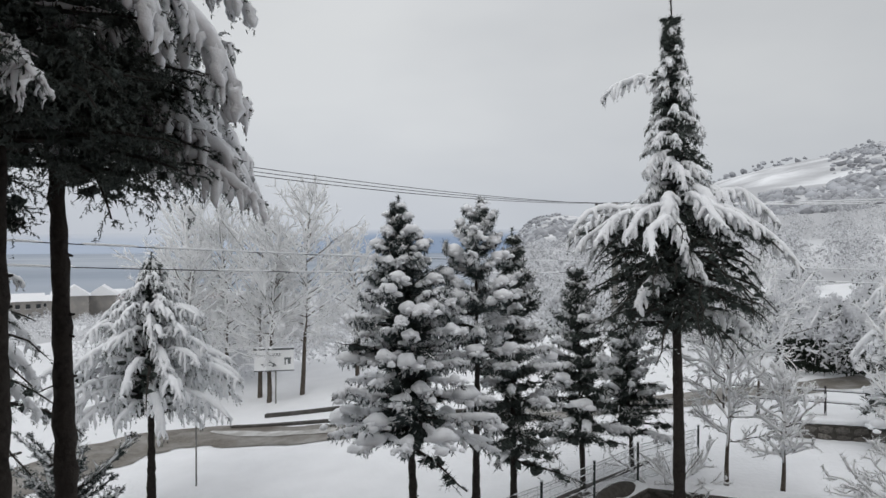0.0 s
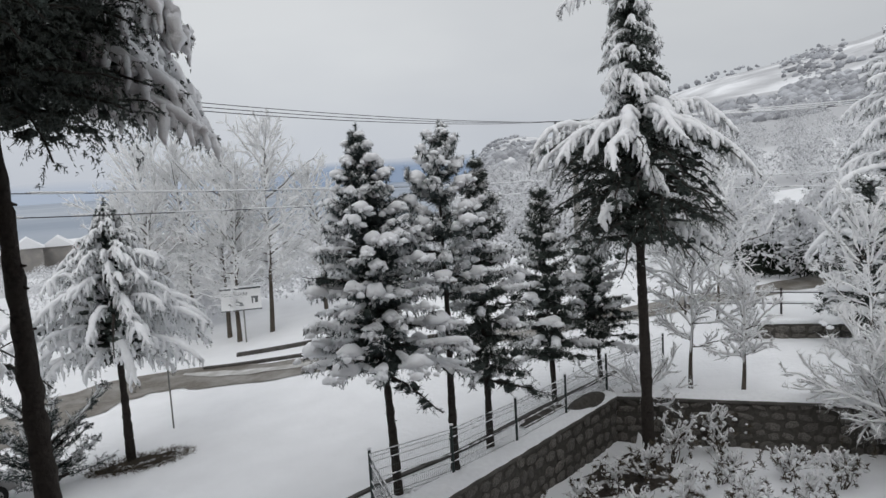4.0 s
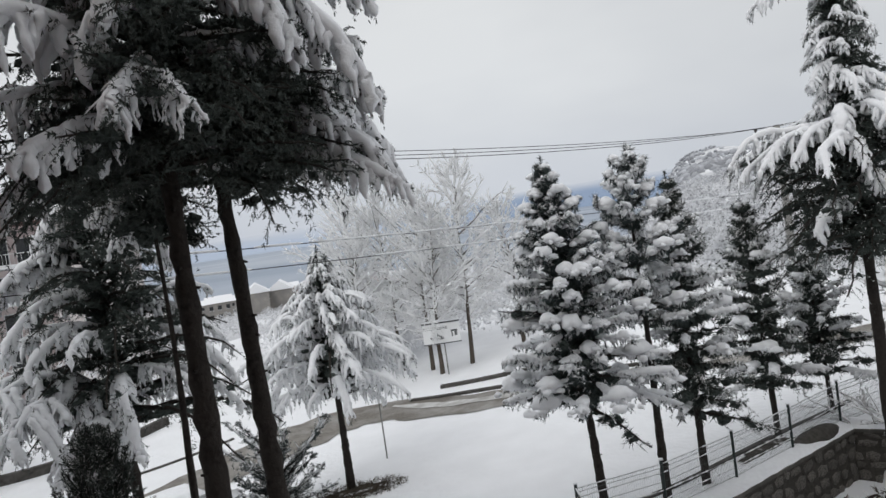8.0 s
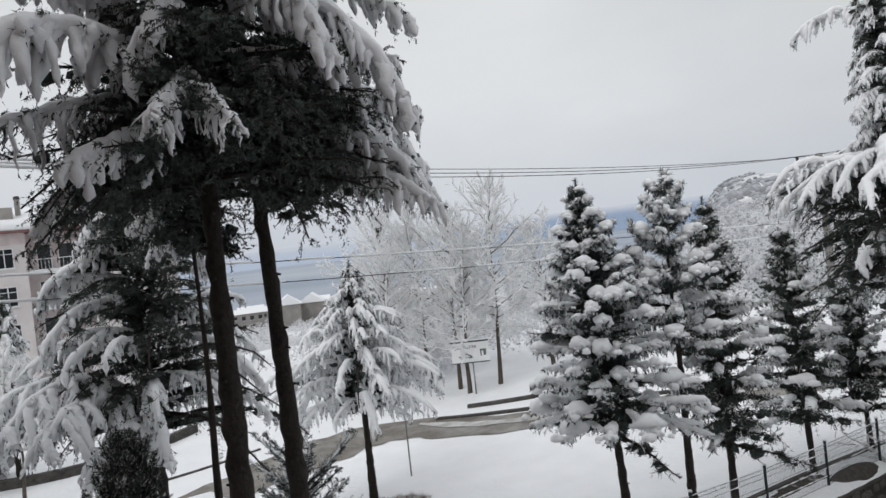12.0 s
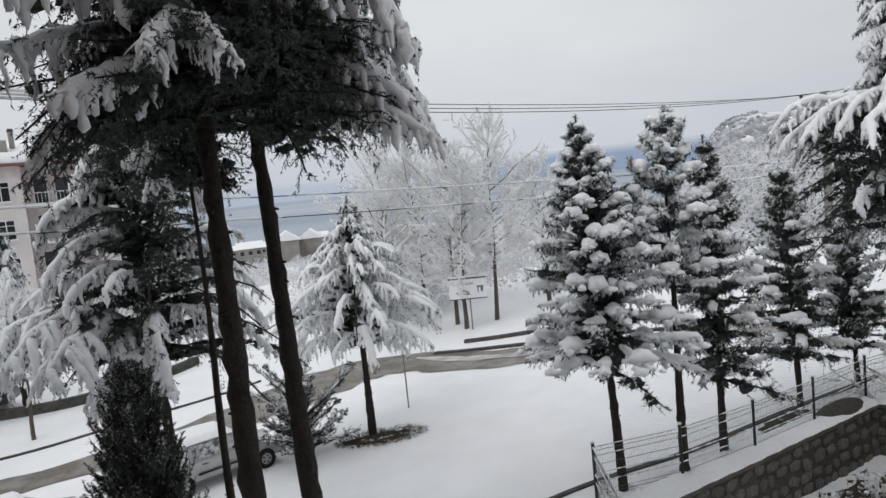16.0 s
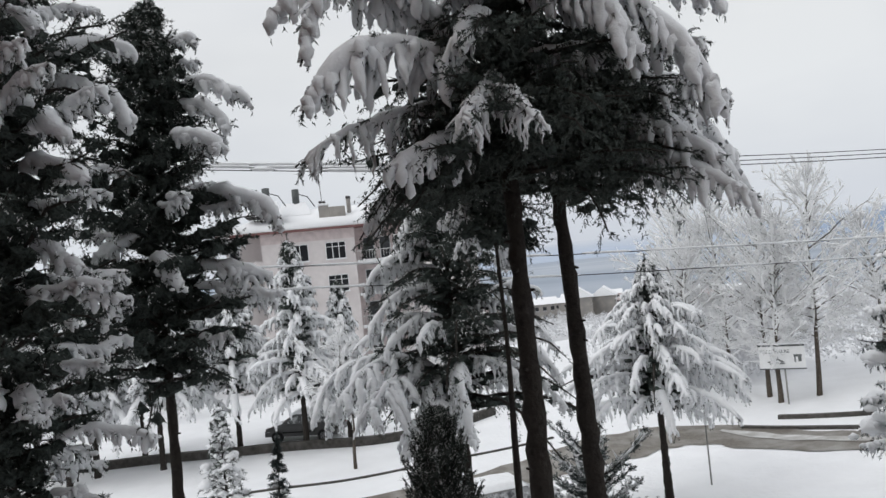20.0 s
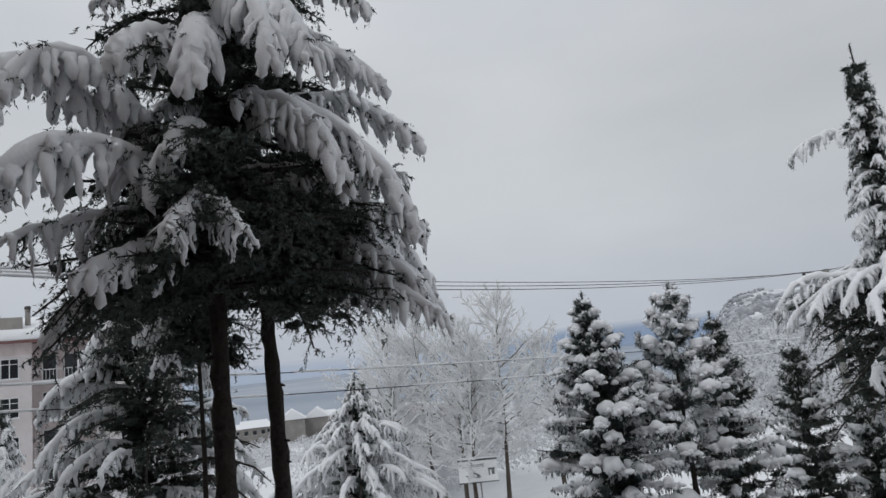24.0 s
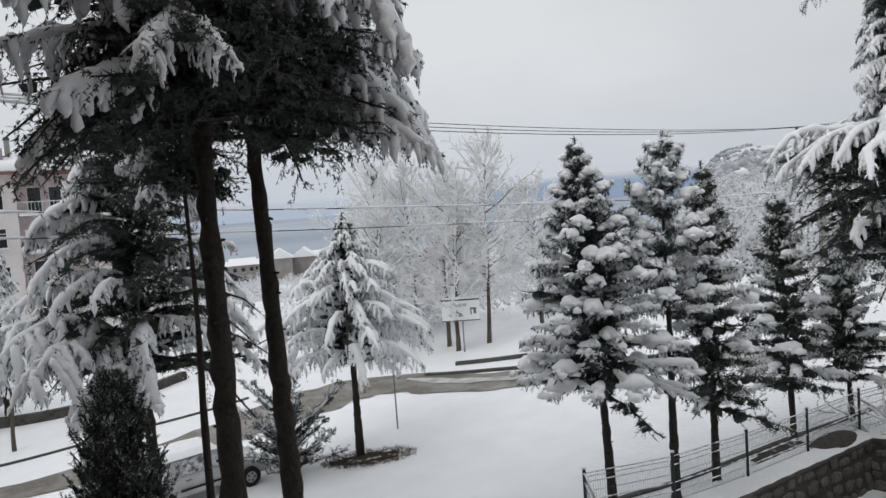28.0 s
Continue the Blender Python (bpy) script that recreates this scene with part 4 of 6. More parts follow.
conifer("cedar_tree", (6.46, 18.85, -1.5), 15.5, 6.6, 2.5, "tall cedar with dark drooping boughs and snow-capped shoulders", n=120, twigs=14, tl=0.7, prof=garden_shape, el=(14, 25), droop=(0.45, 0.9), snow=0.55, snow_r=0.045, trunk_r=0.2, lean=(-0.3, 0), seed=21, limb_snow=0.85, bare=0.36, mitt=0.065, finger=0.48, fing=26,
        extra=[(9.25 + 0.14 * (i % 4), i * 17 - 80, 2.95 + 0.45 * math.sin(i * 2.3), 20 + 3 * (i % 3), 0.56, 0.058, 2.6, 0.5) for i in range(21)] + [(9.9, 160, 2.0, 38, 0.8, 0.075, 2.3, 0.6), (9.8, 200, 2.0, 36, 0.85, 0.075, 2.3, 0.6), (9.9, 120, 2.0, 38, 0.85, 0.075, 2.3, 0.6), (13.0, -78, 2.1, 30, 0.55, 0.055), (10.7, 190, 1.5, 35, 0.9, 1)] + [(6.5 + 0.05 * i, i * 53, 2.5 + 0.4 * math.sin(i * 1.9), 16, 0.5, 0) for i in range(64)], **dict(CED, core=60, core_l=0.14, core_hi=0.95, hang=0.25, nn=22, wig=0.2, clump=(8, 0.27, 0.5)))
# the white cedar on the lawn
conifer("cedar_tree", on(-8.72, 20.75), 7.9, 3.0, 3.15, "young cedar almost white with hanging snow", n=140, twigs=9, tl=0.6, prof=lambda u: np.interp(u, [0, 0.1, 0.25, 0.6, 0.85, 1], [0.72, 0.92, 1.0, 0.58, 0.25, 0.08]), el=(20, 48), droop=(0.44, 0.66), snow=0.35, snow_r=0.035, mitt=0.06, fing=20, finger=0.55, trunk_r=0.15, lean=(0.0, 0), seed=31, limb_snow=0.95, **dict(CED, sag=0.7, nn=20, core=60, clump=(4, 0.3, 0.5)))
# the two big cedars by the house
BIG = dict(category="cedar tree", group="cedars by the house", twigs=20, tl=0.72, ang=(30, 80), sag=0.4, nl=0.055, nw=0.0085, nn=24, bend=3.0, core=80, core_l=0.12, core_hi=0.9, sub=1, wig=0.12, clump=(7, 0.25, 0.45), snow=0.3, snow_r=0.03, mlo=0.25, mitt=0.055, fing=44, finger=0.42, jitter=0.35, tround=0.8, hang=0.3)


def side_shape(u):
    return np.interp(u, [0, 0.12, 0.3, 0.6, 0.8, 1.0], [0.92, 1.0, 0.78, 0.66, 0.5, 0.12])


LEFT_BOUGHS = [(9.6, -148, 3.35, 33, 0.38, 0.07, 8.0), (9.6, -152, 3.37, 43, 0.69, 0.07, 5.0), (9.6, -161, 2.75, 22, 0.52, 0.07, 4.0, 0.6), (9.42, -150, 2.36, 3, 0.36, 0.03), (9.28, -169, 1.86, -12, 0.15, 0.055), (9.0, -128, 1.95, 12, 0.7, 0.06), (9.1, -140, 1.7, 5, 0.6, 0)]
FRONT_BOUGHS = [(11.68, 130, 1.99, 16, 0.85, 0.07, 3.0, 0.6), (11.56, 153, 1.81, 5, 0.7, 0.07, 3.0, 0.6), (11.44, 178, 1.7, 0, 0.5, 0.08, 3.0, 0.55), (11.68, 110, 1.86, 16, 0.87, 0.07, 3.0, 0.6), (10.66, 73, 2.56, 17, 0.91, 0.066, 3.0, 0.6), (10.63, 92, 2.1, 24, 0.91, 0.066, 3.0, 0.6), (10.36, 163, 1.5, 13, 0.61, 0.05), (9.78, 162, 1.9, -15, 0.2, 0.03), (9.63, 140, 2.0, -12, 0.2, 0.025)]
CROWN_BOUGHS = [(11.36, 65, 2.3, 24, 0.61, 0.058), (12.51, 65, 2.1, 8, 0.42, 0.058), (13.2, 71, 2.0, 15, 0.61, 0.058), (12.34, -154, 1.4, 0, 0.45, 0.055), (13.37, -152, 1.5, 4, 0.6, 0.058), (13.02, 172, 1.57, 0, 0.65, 0.058), (12.85, 115, 1.66, 4, 0.6, 0.058), (12.6, 156, 1.6, 15, 0.7, 0.065)]
RIGHT_BOUGHS = [(10.96, 82, 2.5, 27, 0.75, 0.058), (10.28, 82, 2.27, -2, 0.1, 0.025), (9.48, 74, 2.55, 24, 0.79, 0.065), (8.93, 79, 2.57, 12, 0.59, 0.066, 3.0, 0.55), (9.16, 90, 2.28, 10, 0.56, 0.06), (8.85, 93, 2.43, 4, 0.42, 0.06), (9.79, 92, 2.24, 2, 0.33, 0.055), (9.2, 66, 2.5, 12, 0.6, 0.058), (10.4, 64, 2.3, 18, 0.7, 0.058), (12.2, 70, 1.7, 22, 0.7, 0.058)]
conifer("cedar_tree", on(-4.65, 7.11), 16.4, 8.7, 1.9, "tall dark cedar with heavy snow on its boughs", n=82, prof=side_shape, el=(8, 25), droop=(0.3, 0.5), trunk_r=0.2, lean=(0.1, 0.05), seed=41, limb_snow=0.06,
        extra=LEFT_BOUGHS + FRONT_BOUGHS + CROWN_BOUGHS + [(8.6 + 0.05 * i, 40 + i * 47, 1.75 + 0.25 * math.sin(i * 2.1), 8, 0.16, 0) for i in range(26)] + [(8.75 + 0.06 * i, -105 - 9 * (i * 5 % 8), 1.75 + 0.2 * math.sin(i * 1.3), 4, 0.55, 0) for i in range(10)], **BIG)
conifer("cedar_tree", on(-4.38, 8.30), 15.0, 8.4, 2.05, "tall dark cedar with snow sliding off its boughs", n=82, prof=side_shape, el=(6, 25), droop=(0.3, 0.5), trunk_r=0.19, lean=(-0.55, 0.0), seed=42, limb_snow=0.06,
        extra=RIGHT_BOUGHS + [(8.35 + 0.05 * i, 10 + i * 47, 1.9 + 0.25 * math.sin(i * 1.7), 6, 0.14, 0) for i in range(28)] + [(8.5 + 0.07 * i, 35 + 11 * (i * 7 % 9), 1.9 + 0.25 * math.sin(i * 2.3), 10, 0.3, 0) for i in range(20)], **BIG)
# dark trees on the left
DARK = dict(category="pine tree", twigs=15, tl=0.6, ang=(30, 80), nl=0.055, nw=0.0095, nn=26, sag=0.1, jitter=0.14, core=60, core_l=0.12, core_hi=0.97, clump=(9, 0.33, 0.8), snow=0.3, snow_r=0.028, hang=0.2, mlo=0.5, mitt=0.055, fing=22, finger=0.3, frost=0.2, tround=1.0)
conifer("pine_tree", on(-11.45, 6.25), 13.6, 6.7, 2.2, "dark leaning pine with snow lumps on its boughs", n=135, prof=lambda u: np.interp(u, [0, 0.15, 0.4, 0.75, 1], [0.62, 0.88, 0.78, 0.45, 0.1]), el=(8, 40), droop=(0.25, 0.0), blob=0.6, blob_size=0.14, wig=0.25, trunk_r=0.15, lean=(0.15, 0.15), seed=51, limb_snow=0.22,
        extra=[(11.7, 48, 1.8, 35, 0.65, 0.08), (11.2, 66, 1.7, 32, 0.7, 0.08), (10.6, 86, 1.8, 18, 0.4, 0.09), (9.6, 52, 2.3, 33, 0.68, 0.095, 2.3, 0.4), (8.7, 105, 1.7, 0, 0.25, 0.08), (8.5, 39, 1.9, 10, 0.3, 0.08), (8.1, 145, 1.6, 5, 0.36, 0.05), (9.3, 175, 1.2, 4, 0.45, 0.06), (12.3, 57, 1.2, 40, 0.6, 0.06)], **DARK)
conifer("pine_tree", on(-10.25, 3.3), 14.5, 4.2, 2.5, "broad dark pine with thick snow on its outer boughs", n=180, prof=lambda u: np.interp(u, [0, 0.15, 0.4, 0.75, 1], [0.5, 0.66, 0.85, 0.85, 0.5]), el=(8, 45), droop=(0.25, 0.1), blob=0.6, blob_size=0.12, wig=0.25, trunk_r=0.24, seed=52, limb_snow=0.5,
        extra=[(10.4, 27, 2.35, 34, 0.6, 0.11, 2.3, 0.45), (11.0, 15, 2.2, 26, 0.4, 0.09), (9.7, 100, 2.2, 40, 0.7, 0.1), (10.1, 77, 1.7, 14, 0.55, 0.1), (8.9, 76, 1.9, 40, 0.6, 0.08), (11.5, 58, 1.5, 29, 0.68, 0.08), (8.8, 120, 1.8, 30, 0.5, 0.09), (7.7, 75, 1.4, 6, 0.34, 0.05), (8.3, 54, 1.4, 10, 0.43, 0.06), (11.8, 86, 1.5, 23, 0.7, 0.09)], **DARK)
conifer("cedar_tree", on(-9.98, 12.5), 11.6, 4.9, 3.0, "wide cedar with long arching snow-laden boughs", n=125, twigs=16, tl=0.62, power=0.7, el=(10, 40), droop=(0.45, 0.4), snow=0.4, snow_r=0.03, mitt=0.055, trunk_r=0.17, seed=53, limb_snow=0.10,
        extra=[(8.7, -132, 1.9, 17, 0.7, 0.07), (8.1, -130, 2.2, 28, 0.61, 0.07), (9.2, -150, 1.6, 40, 0.9, 0.07), (7.5, -150, 2.4, 32, 0.75, 0.06), (6.9, -164, 2.4, 36, 0.76, 0.06), (7.0, -110, 2.6, 20, 0.6, 0.06), (6.7, 51, 2.5, 25, 1.0, 0.07), (7.4, 43, 2.5, 12, 0.72, 0.06), (6.0, 60, 2.6, 15, 0.8, 0.06), (6.0, 101, 2.2, 22, 0.46, 0.045)]
        + [(5.6, -120, 3.9, 36, 0.62, 0.05, 2.6, 0.95), (5.6, -153, 3.9, 34, 0.56, 0.05, 2.6, 0.95), (5.5, -176, 3.1, 34, 0.56, 0.05, 2.6, 0.85), (5.4, 161, 2.4, 10, 0.3, 0.05, 2.6, 0.8), (5.3, 136, 2.4, 30, 0.75, 0.06)], finger=0.5, fing=26, **dict(CED, clump=(8, 0.3, 0.5), nn=24, frost=0.2))
conifer("cypress_tree", on(-7.2, 8.31), 5.6, 0.15, 1.75, "dark slim cypress dusted with snow", category="cypress tree", n=340, twigs=13, tl=0.3, prof=lambda u: 0.88 * (1 - u) ** 0.45 + 0.05, el=(40, 70), droop=(-0.25, -0.1), sag=-0.3, nl=0.04, nw=0.006, nn=36, clump=(6, 0.11, 1.0), frost=0.17, snow=0.10, snow_r=0.024, blob=0.3, blob_size=0.05, trunk_r=0.1, seed=54, limb_snow=0.12, jitter=0.12, ang=(15, 50), core=50, core_l=0.13, core_hi=0.97)
conifer("pine_tree", on(-6.28, 9.03), 10.5, 8.2, 1.0, "thin dark conifer stem between the cedars", n=34, power=0.4, trunk_r=0.09, lean=(0.1, 0), seed=55, limb_snow=0.2, **DARK)
# low spreading junipers by the lawn
for i, (x, y, h, r) in enumerate([(-10.3, 19.4, 1.9, 2.3), (-10.75, 19.35, 1.3, 1.6)]):
    conifer("juniper", on(x, y), h, 0.15, r, "low spreading juniper with snow on its sprays", "juniper", group="junipers by the lawn", n=16, twigs=26, tl=0.45, power=0.12, el=(10, 46), droop=(-0.1, -0.1), sag=-0.1, nl=0.07, nw=0.009, nn=40, clump=(5, 0.13, 0.6), core=50, core_l=0.13, snow=0.25, snow_r=0.03, trunk_r=0.07, seed=57 + i, needle=NEEDLE_BLUE, limb_snow=0.6, frost=0.28, jitter=0.4)
# bare trees in the park
for i, (x, y, h, sp) in enumerate([(-7.5, 37.0, 11.4, 3.1), (-9.9, 37.6, 10.4, 3.5), (-11.9, 38.8, 10.8, 3.5), (-14.6, 39.6, 10.8, 3.7), (-9.0, 36.0, 8.8, 3.4), (-4.9, 40.0, 8.4, 3.2), (-13.2, 36.9, 8.4, 3.3)]):
    bare_tree("park_tree", on(x, y), h, sp, "leafless park tree whitened with snow to the last twig", group="bare trees in the park", n1=44, n2=11, n3=5, trunk_r=0.14, fork=0.2, up=(14, 62), seed=60 + i, snow_r=0.033, tw=0.007, wig=0.1, lacy=1)
# small bare fruit trees and the big twiggy shrub beyond the garden wall
for i, (x, y, h, sp, st) in enumerate([(8.62, 21.1, 4.9, 1.9, 1), (10.04, 20.5, 3.6, 1.5, 1), (15.6, 22.5, 5.2, 2.5, 1), (13.6, 30.0, 6.3, 3.0, 1)]):
    bare_tree("fruit_tree", on(x, y), h, sp, "small leafless fruit tree white with snow", group="bare garden trees", n1=22, n2=9, n3=7, trunk_r=0.08, fork=0.25, up=(15, 60), seed=70 + i, snow_r=0.032, tw=0.007, stems=st)
bare_tree("shrub", on(13.1, 17.9), 3.1, 2.3, "large twiggy shrub thick with snow", n1=56, n2=10, n3=7, trunk_r=0.05, fork=0.15, up=(4, 55), seed=75, snow_r=0.034, tw=0.008, stems=8, category="shrub")
# conifers on the right beyond the garden
conifer("cedar_tree", on(20.4, 26.9), 13.6, 3.0, 4.1, "tall snowy cedar in front of the hillside", n=105, twigs=10, tl=0.8, power=0.55, el=(15, 40), droop=(0.6, 0.5), snow=0.3, snow_r=0.07, mitt=0.09, fing=14, finger=0.75, tiers=14, limb_snow=0.9, trunk_r=0.2, seed=81, **dict(CED, nl=0.12, nw=0.014, nn=8, clump=(6, 0.4, 0.5), fd=5))
conifer("pine_tree", on(16.8, 24.6), 6.2, 0.5, 2.3, "rounded young pine wrapped in snow lumps", "pine tree", n=100, twigs=9, tl=0.6, power=0.45, el=(5, 60), droop=(0.0, 0.0), sag=0.1, nl=0.12, nw=0.012, nn=14, snow=0.3, snow_r=0.07, blob=0.95, blob_size=0.28, trunk_r=0.12, seed=82, clump=(3, 0.3, 0.7))
# snowy conifers by the apartment house
for i, (x, y, h, r) in enumerate([(-28.0, 22.6, 10.8, 3.0), (-26.6, 24.3, 8.5, 1.9), (-31.3, 21.0, 8.8, 3.3), (-34.9, 15.4, 9.0, 3.3), (-37.0, 13.6, 8.0, 2.6), (-32.6, 17.5, 8.5, 3.2), (-34.4, 13.9, 8.0, 2.4), (-36.2, 18.5, 8.6, 2.5)]):
    conifer("cedar_tree", on(x, y), h, h * (0.24 if i < 2 else 0.36), r, "snow-white young cedar in the yard of the apartment house", group="cedars in the yard", n=105, twigs=5, tl=0.8, power=0.7, el=(14, 42), droop=(0.5, 0.45), snow=0.5, snow_r=0.08, mitt=0.1, fing=14, finger=0.78, limb_snow=0.93, trunk_r=0.16, seed=90 + i, sides=5, **dict(CED, nl=0.13, nw=0.016, nn=8, core=12, clump=(4, 0.38, 0.5), fd=4))
conifer("fir_tree", on(-22.0, 14.0), 4.4, 0.4, 1.1, "small fir heaped with snow below the yard", "fir tree", n=50, twigs=9, tl=0.4, power=0.7, el=(10, 50), nl=0.14, nw=0.013, nn=16, snow=0.6, snow_r=0.06, blob=0.8, blob_size=0.2, seed=110, trunk_r=0.07)
conifer("fir_tree", on(-11.5, 8.45), 5.5, 0.3, 0.95, "small young fir with upswept sprays", "fir tree", n=46, twigs=10, tl=0.35, power=0.8, el=(30, 60), nl=0.08, nw=0.011, nn=18, snow=0.3, snow_r=0.04, seed=111, trunk_r=0.05, needle=NEEDLE_BLUE, limb_snow=0.7)
bare_tree("sapling", on(-22.9, 21.0), 6.2, 2.0, "slim leafless tree by the kerb, snow on its twigs", n1=22, n2=9, n3=8, trunk_r=0.09, fork=0.35, up=(10, 60), seed=98, snow_r=0.036, tw=0.009)
# woods on the hillside, behind the park and below towards the lake
wr = np.random.default_rng(5)


def fan(n, az, r, h, w, power=1.0, clear=None):
    a = np.radians(wr.uniform(az[0], az[1], n))
    d = r[0] * (r[1] / r[0]) ** (wr.uniform(0, 1, n) ** power)
    k = wr.uniform(0.7, 1.25, n)
    q = np.stack([np.sin(a) * d, np.cos(a) * d, h * k, w * k * wr.uniform(0.8, 1.2, n)], -1)
    if clear:
        q = q[clear(np.degrees(a), d)]
    return q


def glade(a, d):
    """Keeps the open snow patches on the hillside free of trees."""
    p = np.stack([a * 0.6, d * 0.012, a * 0], -1)
    open_ = ((a > 20.5) & (a < 29) & (d > 420) & (d < 800)) | ((a > 33) & (d > 560)) | ((a > 10) & (a < 14) & (d > 700)) | (wob(p, 1.0) > 0.62)
    return ~open_


frost_wood("wood_near", fan(120, (6, 58), (44, 95), 3.4, 2.2), 900, "snow-covered trees and scrub beyond the gardens", "woods", 101, dark=0.16, mats=HEDGE)
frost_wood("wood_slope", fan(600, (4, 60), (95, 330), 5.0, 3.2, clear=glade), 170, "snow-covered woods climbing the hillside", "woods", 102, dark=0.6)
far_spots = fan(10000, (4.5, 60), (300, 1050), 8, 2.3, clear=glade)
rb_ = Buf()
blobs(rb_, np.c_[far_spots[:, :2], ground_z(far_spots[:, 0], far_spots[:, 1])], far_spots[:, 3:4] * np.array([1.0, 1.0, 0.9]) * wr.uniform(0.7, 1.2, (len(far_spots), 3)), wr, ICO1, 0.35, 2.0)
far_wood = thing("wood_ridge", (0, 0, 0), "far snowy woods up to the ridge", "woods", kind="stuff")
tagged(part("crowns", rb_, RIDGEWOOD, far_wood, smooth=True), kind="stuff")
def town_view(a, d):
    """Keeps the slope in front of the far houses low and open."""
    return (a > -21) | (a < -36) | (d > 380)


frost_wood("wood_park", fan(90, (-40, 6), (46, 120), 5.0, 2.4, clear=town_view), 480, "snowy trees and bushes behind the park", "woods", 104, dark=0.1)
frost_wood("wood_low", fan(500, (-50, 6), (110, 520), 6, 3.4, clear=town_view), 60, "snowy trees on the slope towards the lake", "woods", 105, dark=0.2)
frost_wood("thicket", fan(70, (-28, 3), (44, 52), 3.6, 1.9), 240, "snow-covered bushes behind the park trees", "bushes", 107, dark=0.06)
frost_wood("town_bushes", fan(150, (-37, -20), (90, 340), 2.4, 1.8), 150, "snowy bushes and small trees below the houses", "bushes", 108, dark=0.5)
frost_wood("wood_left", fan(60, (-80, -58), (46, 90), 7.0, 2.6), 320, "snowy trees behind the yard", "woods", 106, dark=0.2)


# ---- rubble stones of the garden walls ----
stone_meshes = []
for i in range(7):
    v, f = ICO1
    r = np.random.default_rng(200 + i)
    q = np.sign(v) * np.abs(v) ** 0.55
    q = q / np.abs(q).max() * (1 + 0.16 * r.normal(size=(len(v), 1)).clip(-1, 1)) + 0.05 * r.normal(size=v.shape)
    me = mesh_np("stone", q, [f], True)
    me.materials.append(STONE)
    stone_meshes.append(me)


def stone_face(wall, L, z0, z1, seed, x0=0.0, x1=None):
    r = np.random.default_rng(seed)
    z = z0
    while z < z1 - 0.1:
        h = min(r.uniform(0.24, 0.42), z1 - z)
        x = x0 + r.uniform(-0.1, 0.05)
        while x < (x1 or L) - 0.1:
            w = r.uniform(0.24, 0.58)
            ob = obj("stone", stone_meshes[r.integers(0, 7)], None, wall)
            ob.matrix_basis = Matrix.LocRotScale((x + w / 2, 0.0, z + h / 2 + r.uniform(-0.07, 0.07)), Euler((r.uniform(-0.1, 0.1), r.uniform(-0.35, 0.35), r.uniform(-0.1, 0.1))), (w * 0.45, 0.05, h * r.uniform(0.36, 0.47)))
            x += w + 0.03
        z += h + 0.02


# ---- wire fence ----
fence = thing("fence", (0, 0, 0), "dark green wire mesh fence with snow on its wires", "fence")
FZ = 0.06
for x, y in FPOST:
    p = part("post", bm_tube([(x, y, FZ - 0.1), (x, y, FZ + 1.25)], 0.035, 8), FENCE, fence)
    part("cap", bm_box((x - 0.045, y - 0.045, FZ + 1.252), (x + 0.045, y + 0.045, FZ + 1.29), 0.01), SNOW, p, "snow on the post's head")
HOME = (-0.5, 12.2)
RUNS = list(zip(FPOST, FPOST[1:])) + [(FPOST[0], HOME)]
part("post", bm_tube([(*HOME, FZ - 0.1), (*HOME, FZ + 1.1)], 0.035, 8), FENCE, fence)
frng = np.random.default_rng(77)
for (x0, y0), (x1, y1) in RUNS:
    pb = Buf()
    a, b = np.array([x0, y0, FZ + 0.05]), np.array([x1, y1, FZ + 0.05])
    n = int(np.linalg.norm(b - a) / 0.055)
    f = np.linspace(0.02, 0.98, n)[:, None]
    bot = a + (b - a) * f
    tubes(pb, np.stack([bot, bot + [0, 0, 1.12]], 1), np.full((n, 2), 0.003), 3)
    zz = np.array([0.02, 0.1, 0.3, 0.5, 0.7, 0.9, 1.02, 1.1])[:, None]
    tubes(pb, np.stack([a + zz * [0, 0, 1.0], b + zz * [0, 0, 1.0]], 1), np.full((8, 2), 0.005), 4)
    panel = part("mesh_panel", pb, GALV, fence)
    sb = Buf()
    for z in (0.3, 0.5, 0.9, 1.1):
        k = 30
        s = np.linspace(0.01, 0.99, k)[:, None]
        P = (a + (b - a) * s + [0, 0, z + 0.012])[None]
        tubes(sb, P, (0.011 + 0.008 * frng.normal(size=k).clip(-1, 1.5))[None], 5)
    part("wire_snow", sb, SNOW, panel, "thin snow lines on the wires", smooth=True)

for (w, L), z1, sd in zip(WALLS, (-0.06, -0.06, 0.1, 0), (1, 2, 3, 4)):
    if sd < 3:
        stone_face(w, L, -1.5, z1, 300 + sd)
blk = thing("stone_block", (12.3, 19.4, 0.0), "small snow-topped stone block on the terrace", "block", rz=-25)
part("stone", bm_box((-0.2, -0.15, -0.05), (0.2, 0.15, 0.2), 0.03, 2), CONCRETE, blk)
part("snow_cap", bm_box((-0.21, -0.16, 0.2), (0.21, 0.16, 0.31), 0.05, 3), SNOW, blk, smooth=True)
st = thing("garden_steps", (8.75, 20.1, 0), "three narrow snow-covered steps up the garden wall", "steps", rz=-20)
for i in range(3):
    s = part("step", bm_box((-0.22, -0.55 + 0.12 * i, -0.85 + 0.3 * i), (0.22, -0.05, -0.75 + 0.3 * i), 0.015), CONCRETE, st)
    part("snow", bm_box((-0.22, -0.54 + 0.12 * i, -0.748 + 0.3 * i), (0.22, -0.06, -0.67 + 0.3 * i), 0.035, 3), SNOW, s, smooth=True)
bd = thing("boulder", (5.0, 20.05, 0.08), "smooth dark boulder on top of the garden wall", "boulder", rz=43)
bb = Buf()
v, f = ICO3
